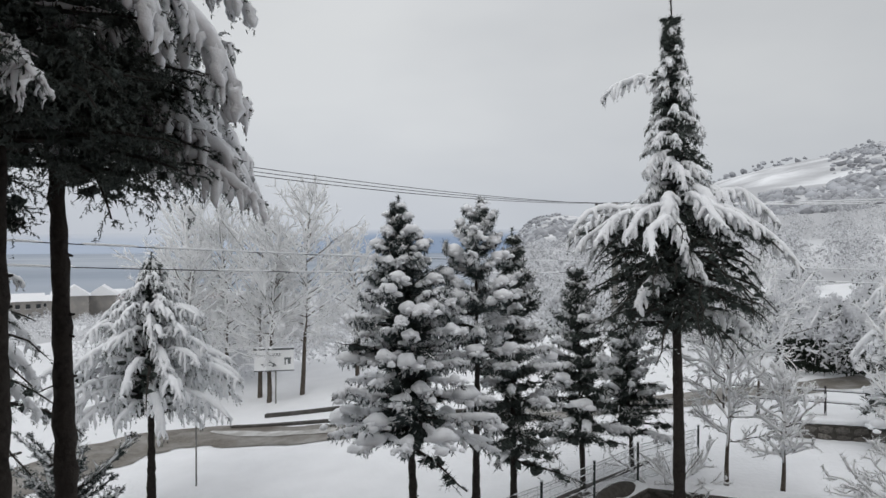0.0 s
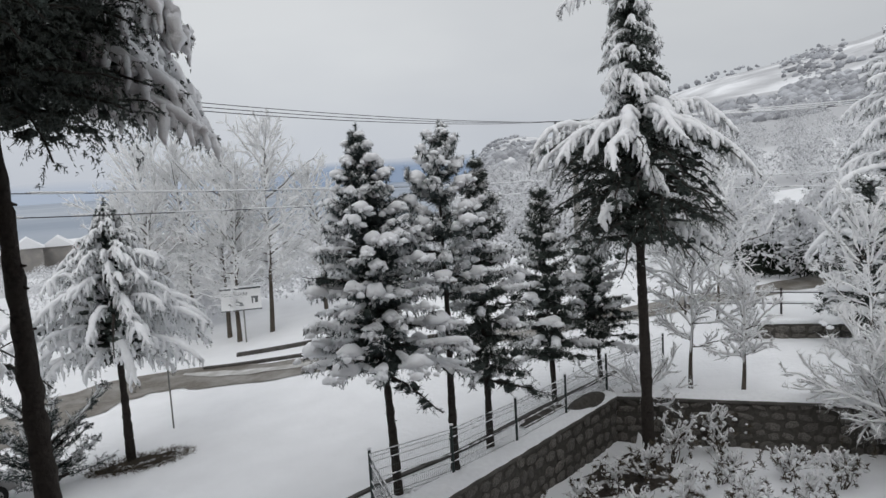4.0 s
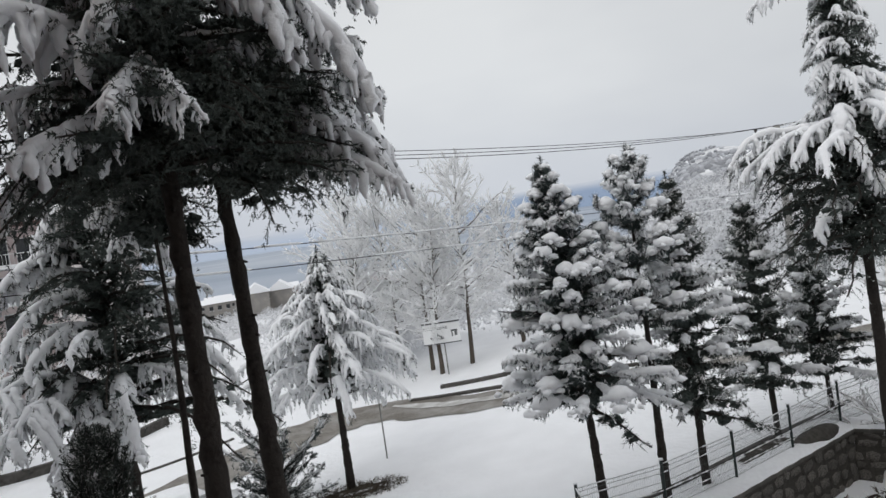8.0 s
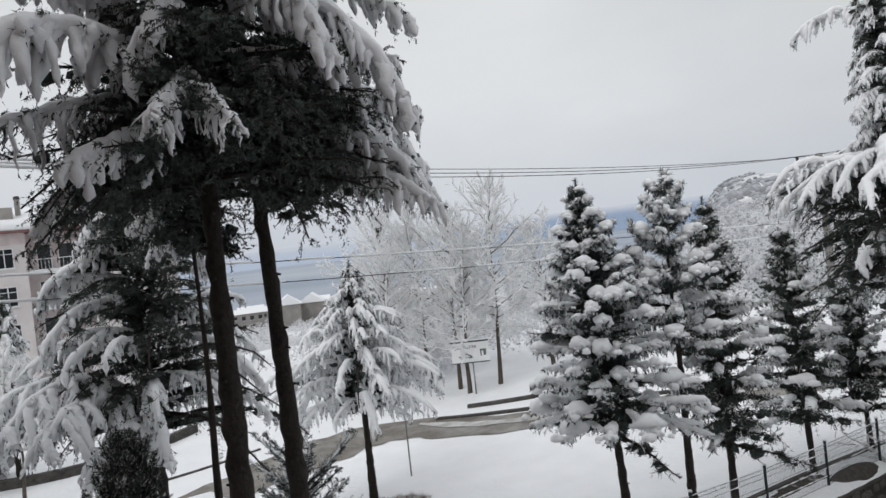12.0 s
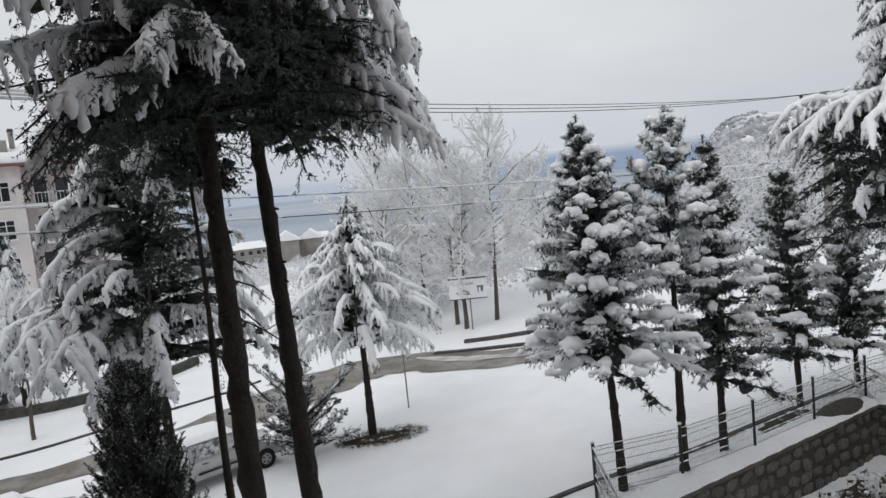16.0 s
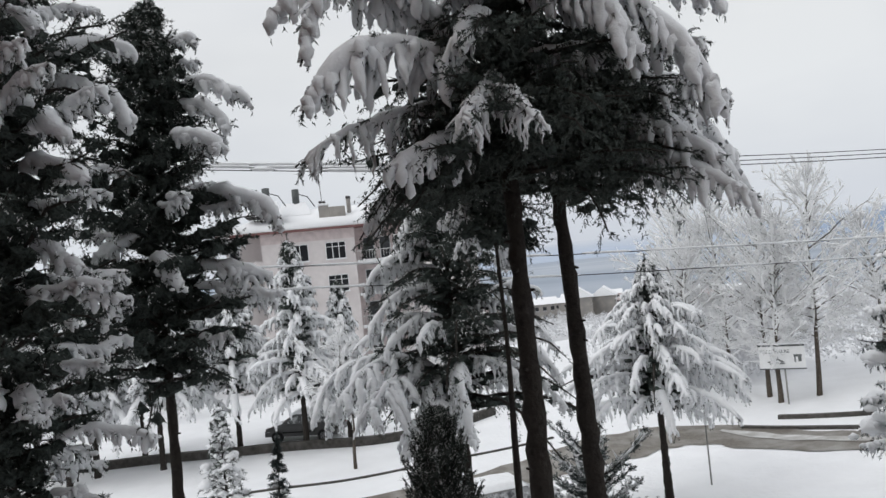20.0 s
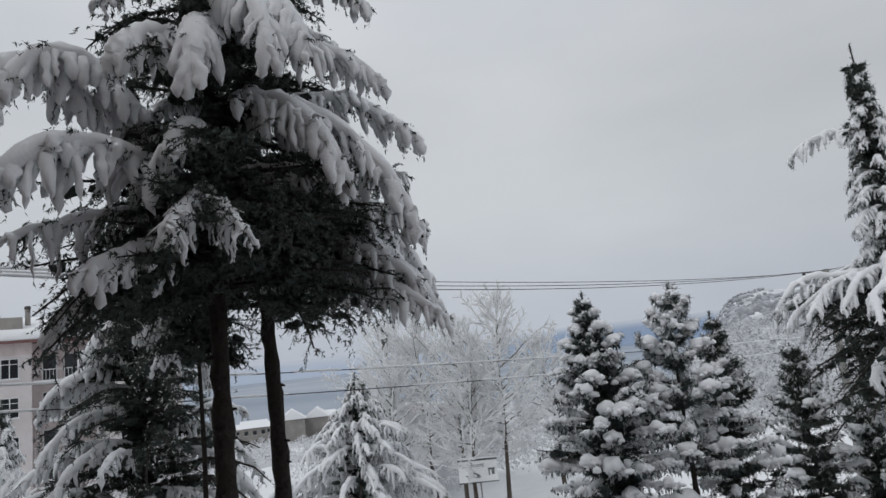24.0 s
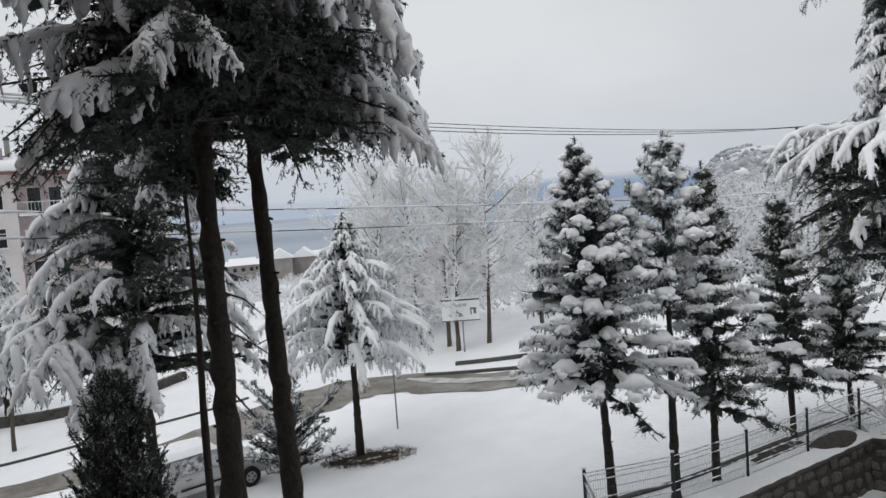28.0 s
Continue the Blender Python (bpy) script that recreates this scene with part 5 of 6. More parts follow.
bb.add(v * (1 + 0.08 * wob(v, 2.0)[:, None]) * np.array([0.95, 0.33, 0.3]), f)
part("stone", bb, MORTAR, bd, smooth=True)

# low snowy shrubs in the garden
for i, (x, y, h, r, st_) in enumerate([(5.0, 17.3, 0.8, 0.7, 7), (6.0, 17.8, 0.9, 0.8, 7), (7.2, 18.9, 1.3, 0.9, 8), (8.6, 19.2, 1.2, 0.9, 8), (9.6, 17.2, 0.9, 0.7, 7), (10.7, 16.6, 0.9, 0.7, 6), (3.9, 16.6, 0.6, 0.6, 6), (8.0, 17.4, 0.7, 0.7, 6), (6.6, 16.5, 0.7, 0.8, 6), (5.2, 15.8, 0.6, 0.8, 6), (7.8, 15.9, 0.8, 0.8, 6), (9.2, 15.4, 0.8, 0.8, 6)]):
    t = bare_tree("rose_bush", on(x, y), h, r * 0.75, "low garden bush with snow clumps on its stems", group="garden bushes", n1=16, n2=4, n3=3, trunk_r=0.02, fork=0.1, up=(25, 75), seed=400 + i, snow_r=0.024, tw=0.007, stems=st_, category="bush")
    r_ = np.random.default_rng(420 + i)
    b = Buf()
    n = 22
    c = np.stack([r_.normal(size=n) * r * 0.55, r_.normal(size=n) * r * 0.55, r_.uniform(0.3, 1.05, n) * h], -1)
    blobs(b, c, r_.uniform(0.03, 0.085, (n, 1)) * np.array([1, 1, 0.8]), r_, ICO1, 0.25)
    tagged(part("snow_clump", b, SNOW, t, "small snow clumps", smooth=True), kind="stuff")
    b = Buf()
    Q = np.stack([c, c + [0, 0, 0.05] + r_.normal(size=c.shape) * 0.12], 1)
    needles(b, Q, 22, 0.13, 0.016, r_, spread=1.4)
    tagged(part("leaves", b, NEEDLE_DRY, t), kind="stuff")
bare_tree("fruit_tree", (7.1, 20.6, -1.5), 2.6, 1.4, "low leaning bare tree in the garden's corner", group="bare garden trees", n1=16, n2=8, n3=5, trunk_r=0.06, fork=0.2, up=(5, 50), seed=430, snow_r=0.024, tw=0.007, stems=3)


# bare soil under trees
def soil(name, x, y, a, b, rz, label):
    n = 40
    r = np.random.default_rng(int(abs(x * 10)))
    t = np.linspace(0, 2 * np.pi, n, endpoint=False)
    rings = [np.zeros((1, 2))]
    for k in (0.35, 0.7, 1.0):
        w = k * (1 + 0.13 * np.sin(3 * t + x) + 0.07 * np.sin(9 * t) + (0.06 * r.normal(size=n) if k > 0.9 else 0))
        rings.append(np.stack([a * w * np.cos(t), b * w * np.sin(t)], -1))
    q = np.concatenate(rings)
    c, s = np.cos(np.radians(rz)), np.sin(np.radians(rz))
    X, Y = x + q[:, 0] * c - q[:, 1] * s, y + q[:, 0] * s + q[:, 1] * c
    V = np.stack([X, Y, ground_z(X, Y) + 0.03], -1)
    F = [np.array([[0, 1 + i, 1 + (i + 1) % n] for i in range(n)])]
    for k in range(2):
        o = 1 + k * n
        F.append(np.array([[o + i, o + n + i, o + n + (i + 1) % n, o + (i + 1) % n] for i in range(n)]))
    tagged(obj(name, mesh_np(name, V, F, True), SOIL), label, "soil", kind="structure")


soil("ground_soil", -8.3, 20.3, 1.2, 0.5, 0, "bare dark grass under the white cedar")
gr_ = np.random.default_rng(71)
ga_, gr2_ = gr_.uniform(0, 6.283, 900), np.sqrt(gr_.uniform(0, 1.1, 900))
gx_, gy_ = -8.3 + 1.5 * gr2_ * np.cos(ga_), 20.3 + 0.72 * gr2_ * np.sin(ga_)
gp_ = np.stack([gx_, gy_, ground_z(gx_, gy_) + 0.02], -1)
gb_ = Buf()
needles(gb_, np.stack([gp_, gp_ + np.stack([0.05 * np.cos(ga_), 0.05 * np.sin(ga_), np.full(900, 0.05)], -1)], 1), 3, 0.16, 0.006, gr_, spread=0.7)
tagged(part("dry_grass", gb_, NEEDLE_DRY, None, "flattened dry grass left bare under the cedar"), category="grass", kind="stuff")
soil("ground_soil_2", 5.6, 18.3, 1.6, 1.0, 30, "bare dark soil under the garden cedar")
soil("ground_soil_3", 3.6, 19.6, 1.1, 0.35, 45, "bare dark strip under the firs")

# ---- wall of the loggia and the downpipe ----
sw = thing("wall_side", (0, 0, 0), "red-brown rough stucco pier with a pale plaster edge", "wall", kind="structure")
part("pier", bm_box((1.093, -1.6, 5.804), (1.45, 1.226, 8.596), 0.002), STUCCO, sw)
eb = Buf()
k = 420
z = np.linspace(5.804, 8.596, k)
er = np.random.default_rng(8)
e = 0.0022 * wob(np.stack([z * 5, z * 0, z * 7], -1)) + 0.0018 * np.convolve(er.normal(size=k), [0.3, 0.6, 0.3], 'same')
prof = [(1.0935 + 0 * z, 1.212 + e), (1.0885 + 0 * z, 1.214 + e), (1.0885 + 0.001 * er.normal(size=k), 1.222 + 0 * z), (1.094 + 0 * z, 1.228 + 0.3 * e), (1.16 + 0 * z, 1.228 + 0 * z)]
V = np.stack([np.stack([p[0], p[1], z], -1) for p in prof], 1)
i = np.arange(k * 5).reshape(k, 5)
eb.add(V, np.stack([i[:-1, :-1], i[:-1, 1:], i[1:, 1:], i[1:, :-1]], -1).reshape(-1, 4))
part("edge_strip", eb, PLASTER, sw, "rough pale plaster edge")
dp = thing("downpipe", (1.173, 1.387, 0), "grey plastic rainwater downpipe on the wall's corner", "downpipe")
part("pipe", bm_tube([(0, 0, -1.4), (0, 0, 9.2)], 0.054, 28), PVC, dp, smooth=True)
for z in (3.2, 8.3):
    cl = part("clamp", bm_tube([(0, 0, z), (0, 0, z + 0.03)], 0.058, 24), GALV, dp)
cab = thing("cable", (1.075, 1.40, 6.2), "thin black cable looped beside the downpipe", "cable")
part("loop", bm_tube([(0.05, 0, 0.60), (0.036, 0, 0.59), (0.028, 0, 0.56), (0.036, 0, 0.53), (0.04, 0, 0.515), (0.028, 0, 0.5), (0.022, 0, 0.46), (0.03, 0, 0.435), (0.055, 0.0, 0.43)], 0.0032, 6), CABLE, cab, smooth=True)

# ---- sign at the park ----
sg = thing("park_sign", on(-8.6, 35.4), "white park name board on a thin grey post", "sign", rz=13)
board = part("board", bm_box((-0.98, -0.03, 1.72), (0.98, 0.03, 2.75), 0.01), SIGN_WHITE, sg)
part("top_rail", bm_box((-1.0, -0.045, 2.755), (1.0, 0.045, 2.83), 0.012), GALV, board)
part("snow_cap", bm_box((-1.0, -0.06, 2.832), (1.0, 0.06, 2.93), 0.04, 3), SNOW, board, smooth=True)
for z0, x0, x1 in ((1.70, -1.0, 1.0),):
    part("bottom_rail", bm_box((x0, -0.04, z0 - 0.03), (x1, 0.04, z0 + 0.015), 0.008), GALV, board)
txt = bpy.data.curves.new("lettering", "FONT")
txt.body, txt.size, txt.extrude, txt.align_x = "PARK SUARE", 0.225, 0.003, "LEFT"
tmp = new("lettering_src", txt)
dg = bpy.context.evaluated_depsgraph_get()
tm = bpy.data.meshes.new_from_object(tmp.evaluated_get(dg))
bpy.data.objects.remove(tmp)
obj("lettering", tm, SIGN_INK, board, m=pose(-0.93, -0.036, 2.44, 90, 0, 0))
r_ = np.random.default_rng(31)
for i in range(13):
    x, z = r_.uniform(-0.8, -0.05), r_.uniform(1.9, 2.2)
    part("print_mark", bm_box((x, -0.0355, z), (x + r_.uniform(0.06, 0.2), -0.031, z + r_.uniform(0.02, 0.06))), SIGN_INK, board)
part("arrow_block", bm_box((0.5, -0.0355, 2.26), (0.84, -0.031, 2.36)), SIGN_INK, board)
part("arrow_block", bm_box((0.52, -0.0355, 2.0), (0.58, -0.031, 2.258)), SIGN_INK, board)
part("arrow_block", bm_box((0.68, -0.0355, 2.03), (0.82, -0.031, 2.258)), SIGN_INK, board)
part("post", bm_tube([(0.08, 0.07, -0.2), (0.08, 0.07, 2.7)], 0.04, 10), POLE_CONC, sg, smooth=True)
ls = thing("marker_post", on(-8.25, 23.2), "thin bare metal post on the snowy lawn", "post")
part("rod", bm_tube([(0, 0, -0.2), (0.0, 0, 2.25)], 0.03, 8), POLE_CONC, ls, smooth=True)


# ---- poles and wires ----
def power_pole(x, y, top, rz, label):
    ep = thing("power_pole", on(x, y), label, "power pole", "power poles", rz=rz)
    h = top - gz(x, y)
    part("shaft", bm_tube([(0, 0, -0.3), (0, 0, h)], 0.21, 12, 0.13), POLE_CONC, ep, smooth=True)
    arm = part("crossarm", bm_box((-1.15, -0.11, h - 0.55), (1.0, 0.11, h - 0.28), 0.02), POLE_CONC, ep, "concrete crossarm")
    part("snow_cap", bm_box((-1.15, -0.11, h - 0.278), (1.0, 0.11, h - 0.2), 0.035, 3), SNOW, arm, smooth=True)
    for ax in (-1.02, -0.1, 0.85):
        ins = part("insulator", bm_tube([(ax, 0, h - 0.2), (ax, 0, h - 0.05)], 0.04, 8, 0.035), DARKFRAME, ep, "dark brown insulator")
        part("skirt", bm_tube([(ax, 0, h - 0.12), (ax, 0, h - 0.02)], 0.09, 10, 0.06), DARKFRAME, ins)
    return ep


power_pole(8.7, 35.2, 9.45, -40, "concrete power pole with a crossarm and insulators")
power_pole(-17.0, 4.2, 10.7, -40, "concrete power pole beyond the dark pines")
power_pole(33.0, 27.0, 9.9, 10, "concrete power pole in front of the hillside")


def wire(name, a, b, sag, radius, snow, label, seed=0, first=0.0, load=0.03):
    w = thing(name, a, label, "wire", "overhead wires")
    k = 48
    s = np.linspace(0, 1, k)
    P = np.array(a) + (np.array(b) - np.array(a)) * s[:, None]
    P[:, 2] -= sag * 4 * s * (1 - s)
    P = P - np.array(a)
    bw = Buf()
    tubes(bw, P[None], np.full((1, k), radius), 5)
    part("conductor", bw, CABLE, w, smooth=True)
    if snow:
        r = np.random.default_rng(seed)
        sb = Buf()
        n = int(snow)
        s0 = np.sort(r.uniform(first, 0.96, n))
        L = r.uniform(0.01, 0.05, n)
        q = s0[:, None] + L[:, None] * np.linspace(0, 1, 6)[None]
        Q, _ = along(P[None].repeat(n, 0), q)
        Q[..., 2] += load * 0.6
        R = np.full((n, 6), load) * np.array([0.3, 1, 1.1, 1, 1.05, 0.3])
        tubes(sb, Q, R, 6)
        tagged(part("snow_sleeve", sb, SNOW, w, "snow clinging to the wire", smooth=True), kind="stuff")


for i, (dx, za, sg_) in enumerate([(-0.9, 9.42, 0.58), (-0.05, 9.42, 0.76), (0.8, 9.42, 0.92)]):
    wire("overhead_wire", (8.7 + dx * 0.77, 35.2 - dx * 0.64, za), (-17.0 + dx * 0.77, 4.2 - dx * 0.64, 10.65 - 0.12 * i), sg_, 0.011, 9, "thin dark power line with patches of snow", 500 + i, 0.6, 0.042)
    wire("overhead_wire", (8.7 + dx * 0.77, 35.2 - dx * 0.64, za), (33 + dx * 0.9, 27.0 + dx * 0.2, 9.88), 0.3 + 0.08 * i, 0.014, 90, "power line sleeved with snow", 510 + i)
for i, (za, zb) in enumerate([(6.5, 8.15), (5.98, 7.65)]):
    wire("overhead_wire", (8.7, 35.05, za), (-17.0, 4.35, zb), 0.3, 0.012, 40, "low dark cable with patches of snow", 520 + i)
    wire("overhead_wire", (8.7, 35.05, za), (33, 26.9, za - 0.2 - 0.2 * i), 0.25, 0.015, 90, "low cable sleeved with snow", 530 + i)


# ---- apartment building ----
def window(parent, x, z, w, h, y=0.0, cols=3, transom=True, frame=WHITE):
    win = part("window", bm_box((x, y - 0.02, z), (x + w, y + 0.05, z + h)), GLASS_DARK, parent, "dark glazed window")
    t = 0.06
    for lo, hi in (((x - t, z - t), (x + w + t, z)), ((x - t, z + h), (x + w + t, z + h + t)), ((x - t, z), (x, z + h)), ((x + w, z), (x + w + t, z + h))):
        part("frame", bm_box((lo[0], y - 0.06, lo[1]), (hi[0], y + 0.02, hi[1])), frame, win)
    for i in range(1, cols):
        xx = x + w * i / cols
        part("mullion", bm_box((xx - 0.035, y - 0.05, z), (xx + 0.035, y - 0.022, z + h)), frame, win)
    if transom:
        part("transom", bm_box((x, y - 0.045, z + h * 0.72), (x + w, y - 0.0215, z + h * 0.72 + 0.05)), frame, win)
    part("sill", bm_box((x - 0.12, y - 0.14, z - 0.13), (x + w + 0.12, y - 0.005, z - 0.065)), WHITE, win)
    part("sill_snow", bm_box((x - 0.1, y - 0.13, z - 0.063), (x + w + 0.1, y - 0.062, z - 0.02), 0.02, 2), SNOW, win)


bl = thing("apartment_building", (-49.85, 37.4, -2.1), "four-storey pinkish apartment house with a snowy roof", "building", rz=49)
EAVE = 13.65
part("wall", bm_box((0, 0, 0), (8.05, 11, EAVE - 0.9)), PINK, bl)
part("wall_band", bm_box((-0.03, -0.03, EAVE - 0.898), (8.08, 11.03, EAVE)), ROSE, bl, "rose band under the eaves")
part("wing_wall", bm_box((-3.2, 2.0, 0), (-0.035, 11, EAVE - 0.002)), PINK, bl)
part("bay_wall", bm_box((8.085, 1.5, 0), (12.4, 11, EAVE - 0.002)), ROSE, bl, "recessed rose-painted balcony bay")
part("end_wall", bm_box((12.405, 0, 0), (19, 11, EAVE - 0.002)), PINK, bl)
for fl in range(5):
    z = EAVE - 2.6 - 2.9 * fl
    if z < 0:
        break
    window(bl, 2.55, z, 1.35, 1.4, cols=2, transom=False)
    window(bl, 5.5, z, 1.65, 1.4, cols=3)
    window(bl, -2.9, z, 0.8, 1.4, y=2.0, cols=1, transom=False)
    window(bl, 14.2, z, 1.6, 1.4, cols=3)
    window(bl, 8.9, z - 0.3, 0.9, 1.9, y=1.5, cols=1, transom=False)
    window(bl, 10.4, z - 0.3, 0.9, 1.9, y=1.5, cols=1, transom=False)
    sl = part("balcony", bm_box((8.1, -0.2, z - 0.62), (12.39, 1.49, z - 0.44), 0.01), WHITE, bl, "white balcony slab with railing")
    part("slab_snow", bm_box((8.15, -0.18, z - 0.438), (12.34, 0.1, z - 0.36), 0.03, 2), SNOW, sl)
    part("rail", bm_box((8.12, -0.19, z + 0.42), (12.37, -0.13, z + 0.48)), WHITE, sl)
    for k in range(17):
        xx = 8.2 + k * 0.255
        part("baluster", bm_box((xx, -0.175, z - 0.43), (xx + 0.025, -0.15, z + 0.418)), WHITE, sl)
    sl = part("balcony", bm_box((-2.0, 0.3, z - 0.62), (-0.04, 1.995, z - 0.44), 0.01), WHITE, bl, "small side balcony")
    part("parapet", bm_box((-2.0, 0.3, z - 0.438), (-0.04, 0.42, z + 0.35)), PINK, sl)
part("fascia", bm_box((-3.7, -0.62, EAVE + 0.002), (19.5, 11.6, EAVE + 0.17)), EAVES_RED, bl, "dark red eaves board")
rb = bmesh.new()
pts = [(-3.8, -0.7, EAVE + 0.172), (19.6, -0.7, EAVE + 0.172), (19.6, 11.7, EAVE + 0.172), (-3.8, 11.7, EAVE + 0.172), (1.0, 5.5, EAVE + 2.5), (14, 5.5, EAVE + 2.5)]
vs = [rb.verts.new(p) for p in pts]
for f in ((0, 1, 5, 4), (1, 2, 5), (2, 3, 4, 5), (3, 0, 4), (3, 2, 1, 0)):
    rb.faces.new([vs[i] for i in f])
bmesh.ops.bevel(rb, geom=rb.edges[:], offset=0.14, segments=3, affect="EDGES")
roof = part("roof", rb, SNOW, bl, "hipped roof under thick snow", smooth=True)
ch = part("chimney", bm_box((5.2, 2.2, EAVE + 0.8), (6.1, 3.0, EAVE + 2.35), 0.03), GREYWALL, bl, "plastered chimney stack")
part("chimney_wing", bm_box((6.102, 2.2, EAVE + 0.8), (7.6, 2.9, EAVE + 2.2), 0.03), GREYWALL, ch)
part("snow_cap", bm_box((5.15, 2.15, EAVE + 2.352), (6.15, 3.05, EAVE + 2.55), 0.08, 3), SNOW, ch, smooth=True)
for x in (5.4, 5.75):
    part("pot", bm_tube([(x, 2.6, EAVE + 2.4), (x, 2.6, EAVE + 2.8)], 0.14, 10), DARKFRAME, ch)
ch2 = part("chimney", bm_tube([(8.0, 3.2, EAVE + 1.0), (8.0, 3.2, EAVE + 2.9)], 0.2, 10), GREYWALL, bl, "small round flue")
part("cowl", bm_tube([(8.0, 3.2, EAVE + 2.9), (8.0, 3.2, EAVE + 3.15)], 0.26, 10, 0.2), DARKFRAME, ch2)
part("aerial", bm_tube([(5.6, 3.1, EAVE + 2.0), (5.45, 3.1, EAVE + 6.0)], 0.03, 6), DARKFRAME, bl, "thin aerial mast")
for x, yy in ((0.4, 2.0), (3.0, 4.4)):
    sh = part("solar_heater", bm_box((x - 1.5, yy - 0.9, EAVE + 1.25), (x + 1.5, yy + 0.9, EAVE + 1.4), 0.03), DARKFRAME, bl, "solar water heater with a grey tank")
    sh.matrix_basis = Matrix.Translation((0, 0, 0.35))
    ps = bmesh.new()
    q = [(x - 1.5, yy - 0.9, EAVE + 1.42), (x + 1.5, yy - 0.9, EAVE + 1.42), (x + 1.1, yy + 1.1, EAVE + 2.7), (x - 1.1, yy + 1.1, EAVE + 2.7)]
    vs = [ps.verts.new(p) for p in q] + [ps.verts.new((p[0], p[1] + 0.12, p[2] + 0.14)) for p in q]
    for f in ((3, 2, 1, 0), (4, 5, 6, 7), (0, 1, 5, 4), (1, 2, 6, 5), (2, 3, 7, 6), (3, 0, 4, 7)):
        ps.faces.new([vs[i] for i in f])
    part("panel", ps, SNOW, sh, "collector panel under snow")
    part("tank", bm_tube([(x + 0.2, yy + 1.3, EAVE + 2.5), (x + 0.2, yy + 1.3, EAVE + 4.1)], 0.34, 12), GALV, sh, smooth=True)
    part("pipe", bm_tube([(x + 0.5, yy + 1.2, EAVE + 3.6), (x + 1.3, yy + 1.0, EAVE + 3.3), (x + 1.9, yy + 0.8, EAVE + 2.3)], 0.05, 6), CABLE, sh)


# houses further off
def house(at, rz, w, d, h, roof_h, label, wall=None, storeys=2, cols=3):
    hs = thing("house", at, label, "house", "far houses", rz=rz)
    part("wall", bm_box((-w / 2, -d / 2, -3), (w / 2, d / 2, h)), wall or GREYWALL, hs)
    b = bmesh.new()
    p = [(-w / 2 - 0.5, -d / 2 - 0.6, h + 0.002), (w / 2 + 0.5, -d / 2 - 0.6, h + 0.002), (w / 2 + 0.5, d / 2 + 0.6, h + 0.002), (-w / 2 - 0.5, d / 2 + 0.6, h + 0.002), (-w / 2 - 0.5, 0, h + roof_h), (w / 2 + 0.5, 0, h + roof_h)]
    v = [b.verts.new(q) for q in p]
    for f in ((0, 1, 5, 4), (1, 2, 5), (2, 3, 4, 5), (3, 0, 4), (3, 2, 1, 0)):
        b.faces.new([v[i] for i in f])
    part("roof", b, SNOW, hs, "roof under snow")
    for s in range(storeys):
        for c in range(cols):
            x = -w / 2 + w * (c + 0.5) / cols - 0.6
            z = h - 2.2 - 2.9 * s
            win = part("window", bm_box((x, -d / 2 - 0.04, z), (x + 1.2, -d / 2 + 0.05, z + 1.3)), GLASS_DARK, hs)
            part("sill", bm_box((x - 0.1, -d / 2 - 0.12, z - 0.12), (x + 1.3, -d / 2 - 0.002, z - 0.03)), WHITE, win)
    return hs


for az_, d_, w, dd, h, rh, rz in ((-27.9, 215, 9, 7, 6, 2.8, 118), (-26.0, 222, 9, 7, 6, 2.8, 112), (-30.8, 245, 8, 8, 5, 2.2, 32), (-23.6, 275, 8, 8, 4.5, 2.0, 20), (-34, 255, 8, 8, 5, 2.2, 124), (-29, 300, 11, 9, 5, 2, 25), (-26.9, 330, 12, 9, 5, 2, 25), (-22, 345, 10, 9, 5, 2, 115), (-32, 330, 11, 9, 5, 2, 30)):
    x, y = d_ * math.sin(math.radians(az_)), d_ * math.cos(math.radians(az_))
    house((x, y, gz(x, y) + 0.5), rz, w, dd, h, rh, "beige house with a snow-covered gable roof", storeys=2)
town = np.random.default_rng(44)
for az_, d_ in zip(np.linspace(-37, -17, 13) + town.uniform(-0.6, 0.6, 13), town.uniform(360, 590, 13)):
    x, y = d_ * math.sin(math.radians(az_)), d_ * math.cos(math.radians(az_))
    house((x, y, gz(x, y) + 0.5), -az_ + town.uniform(-14, 14), town.uniform(11, 18), 10, town.uniform(5, 9), 2.2, "pale far house near the lake shore with a snowy roof", wall=town.choice([GREYWALL, PINK, ROSE]), storeys=2)
house((-66, 27, gz(-66, 27)), 62, 16, 10, 9.6, 2.2, "brownish house with a snowy roof behind the yard", storeys=3, cols=4)


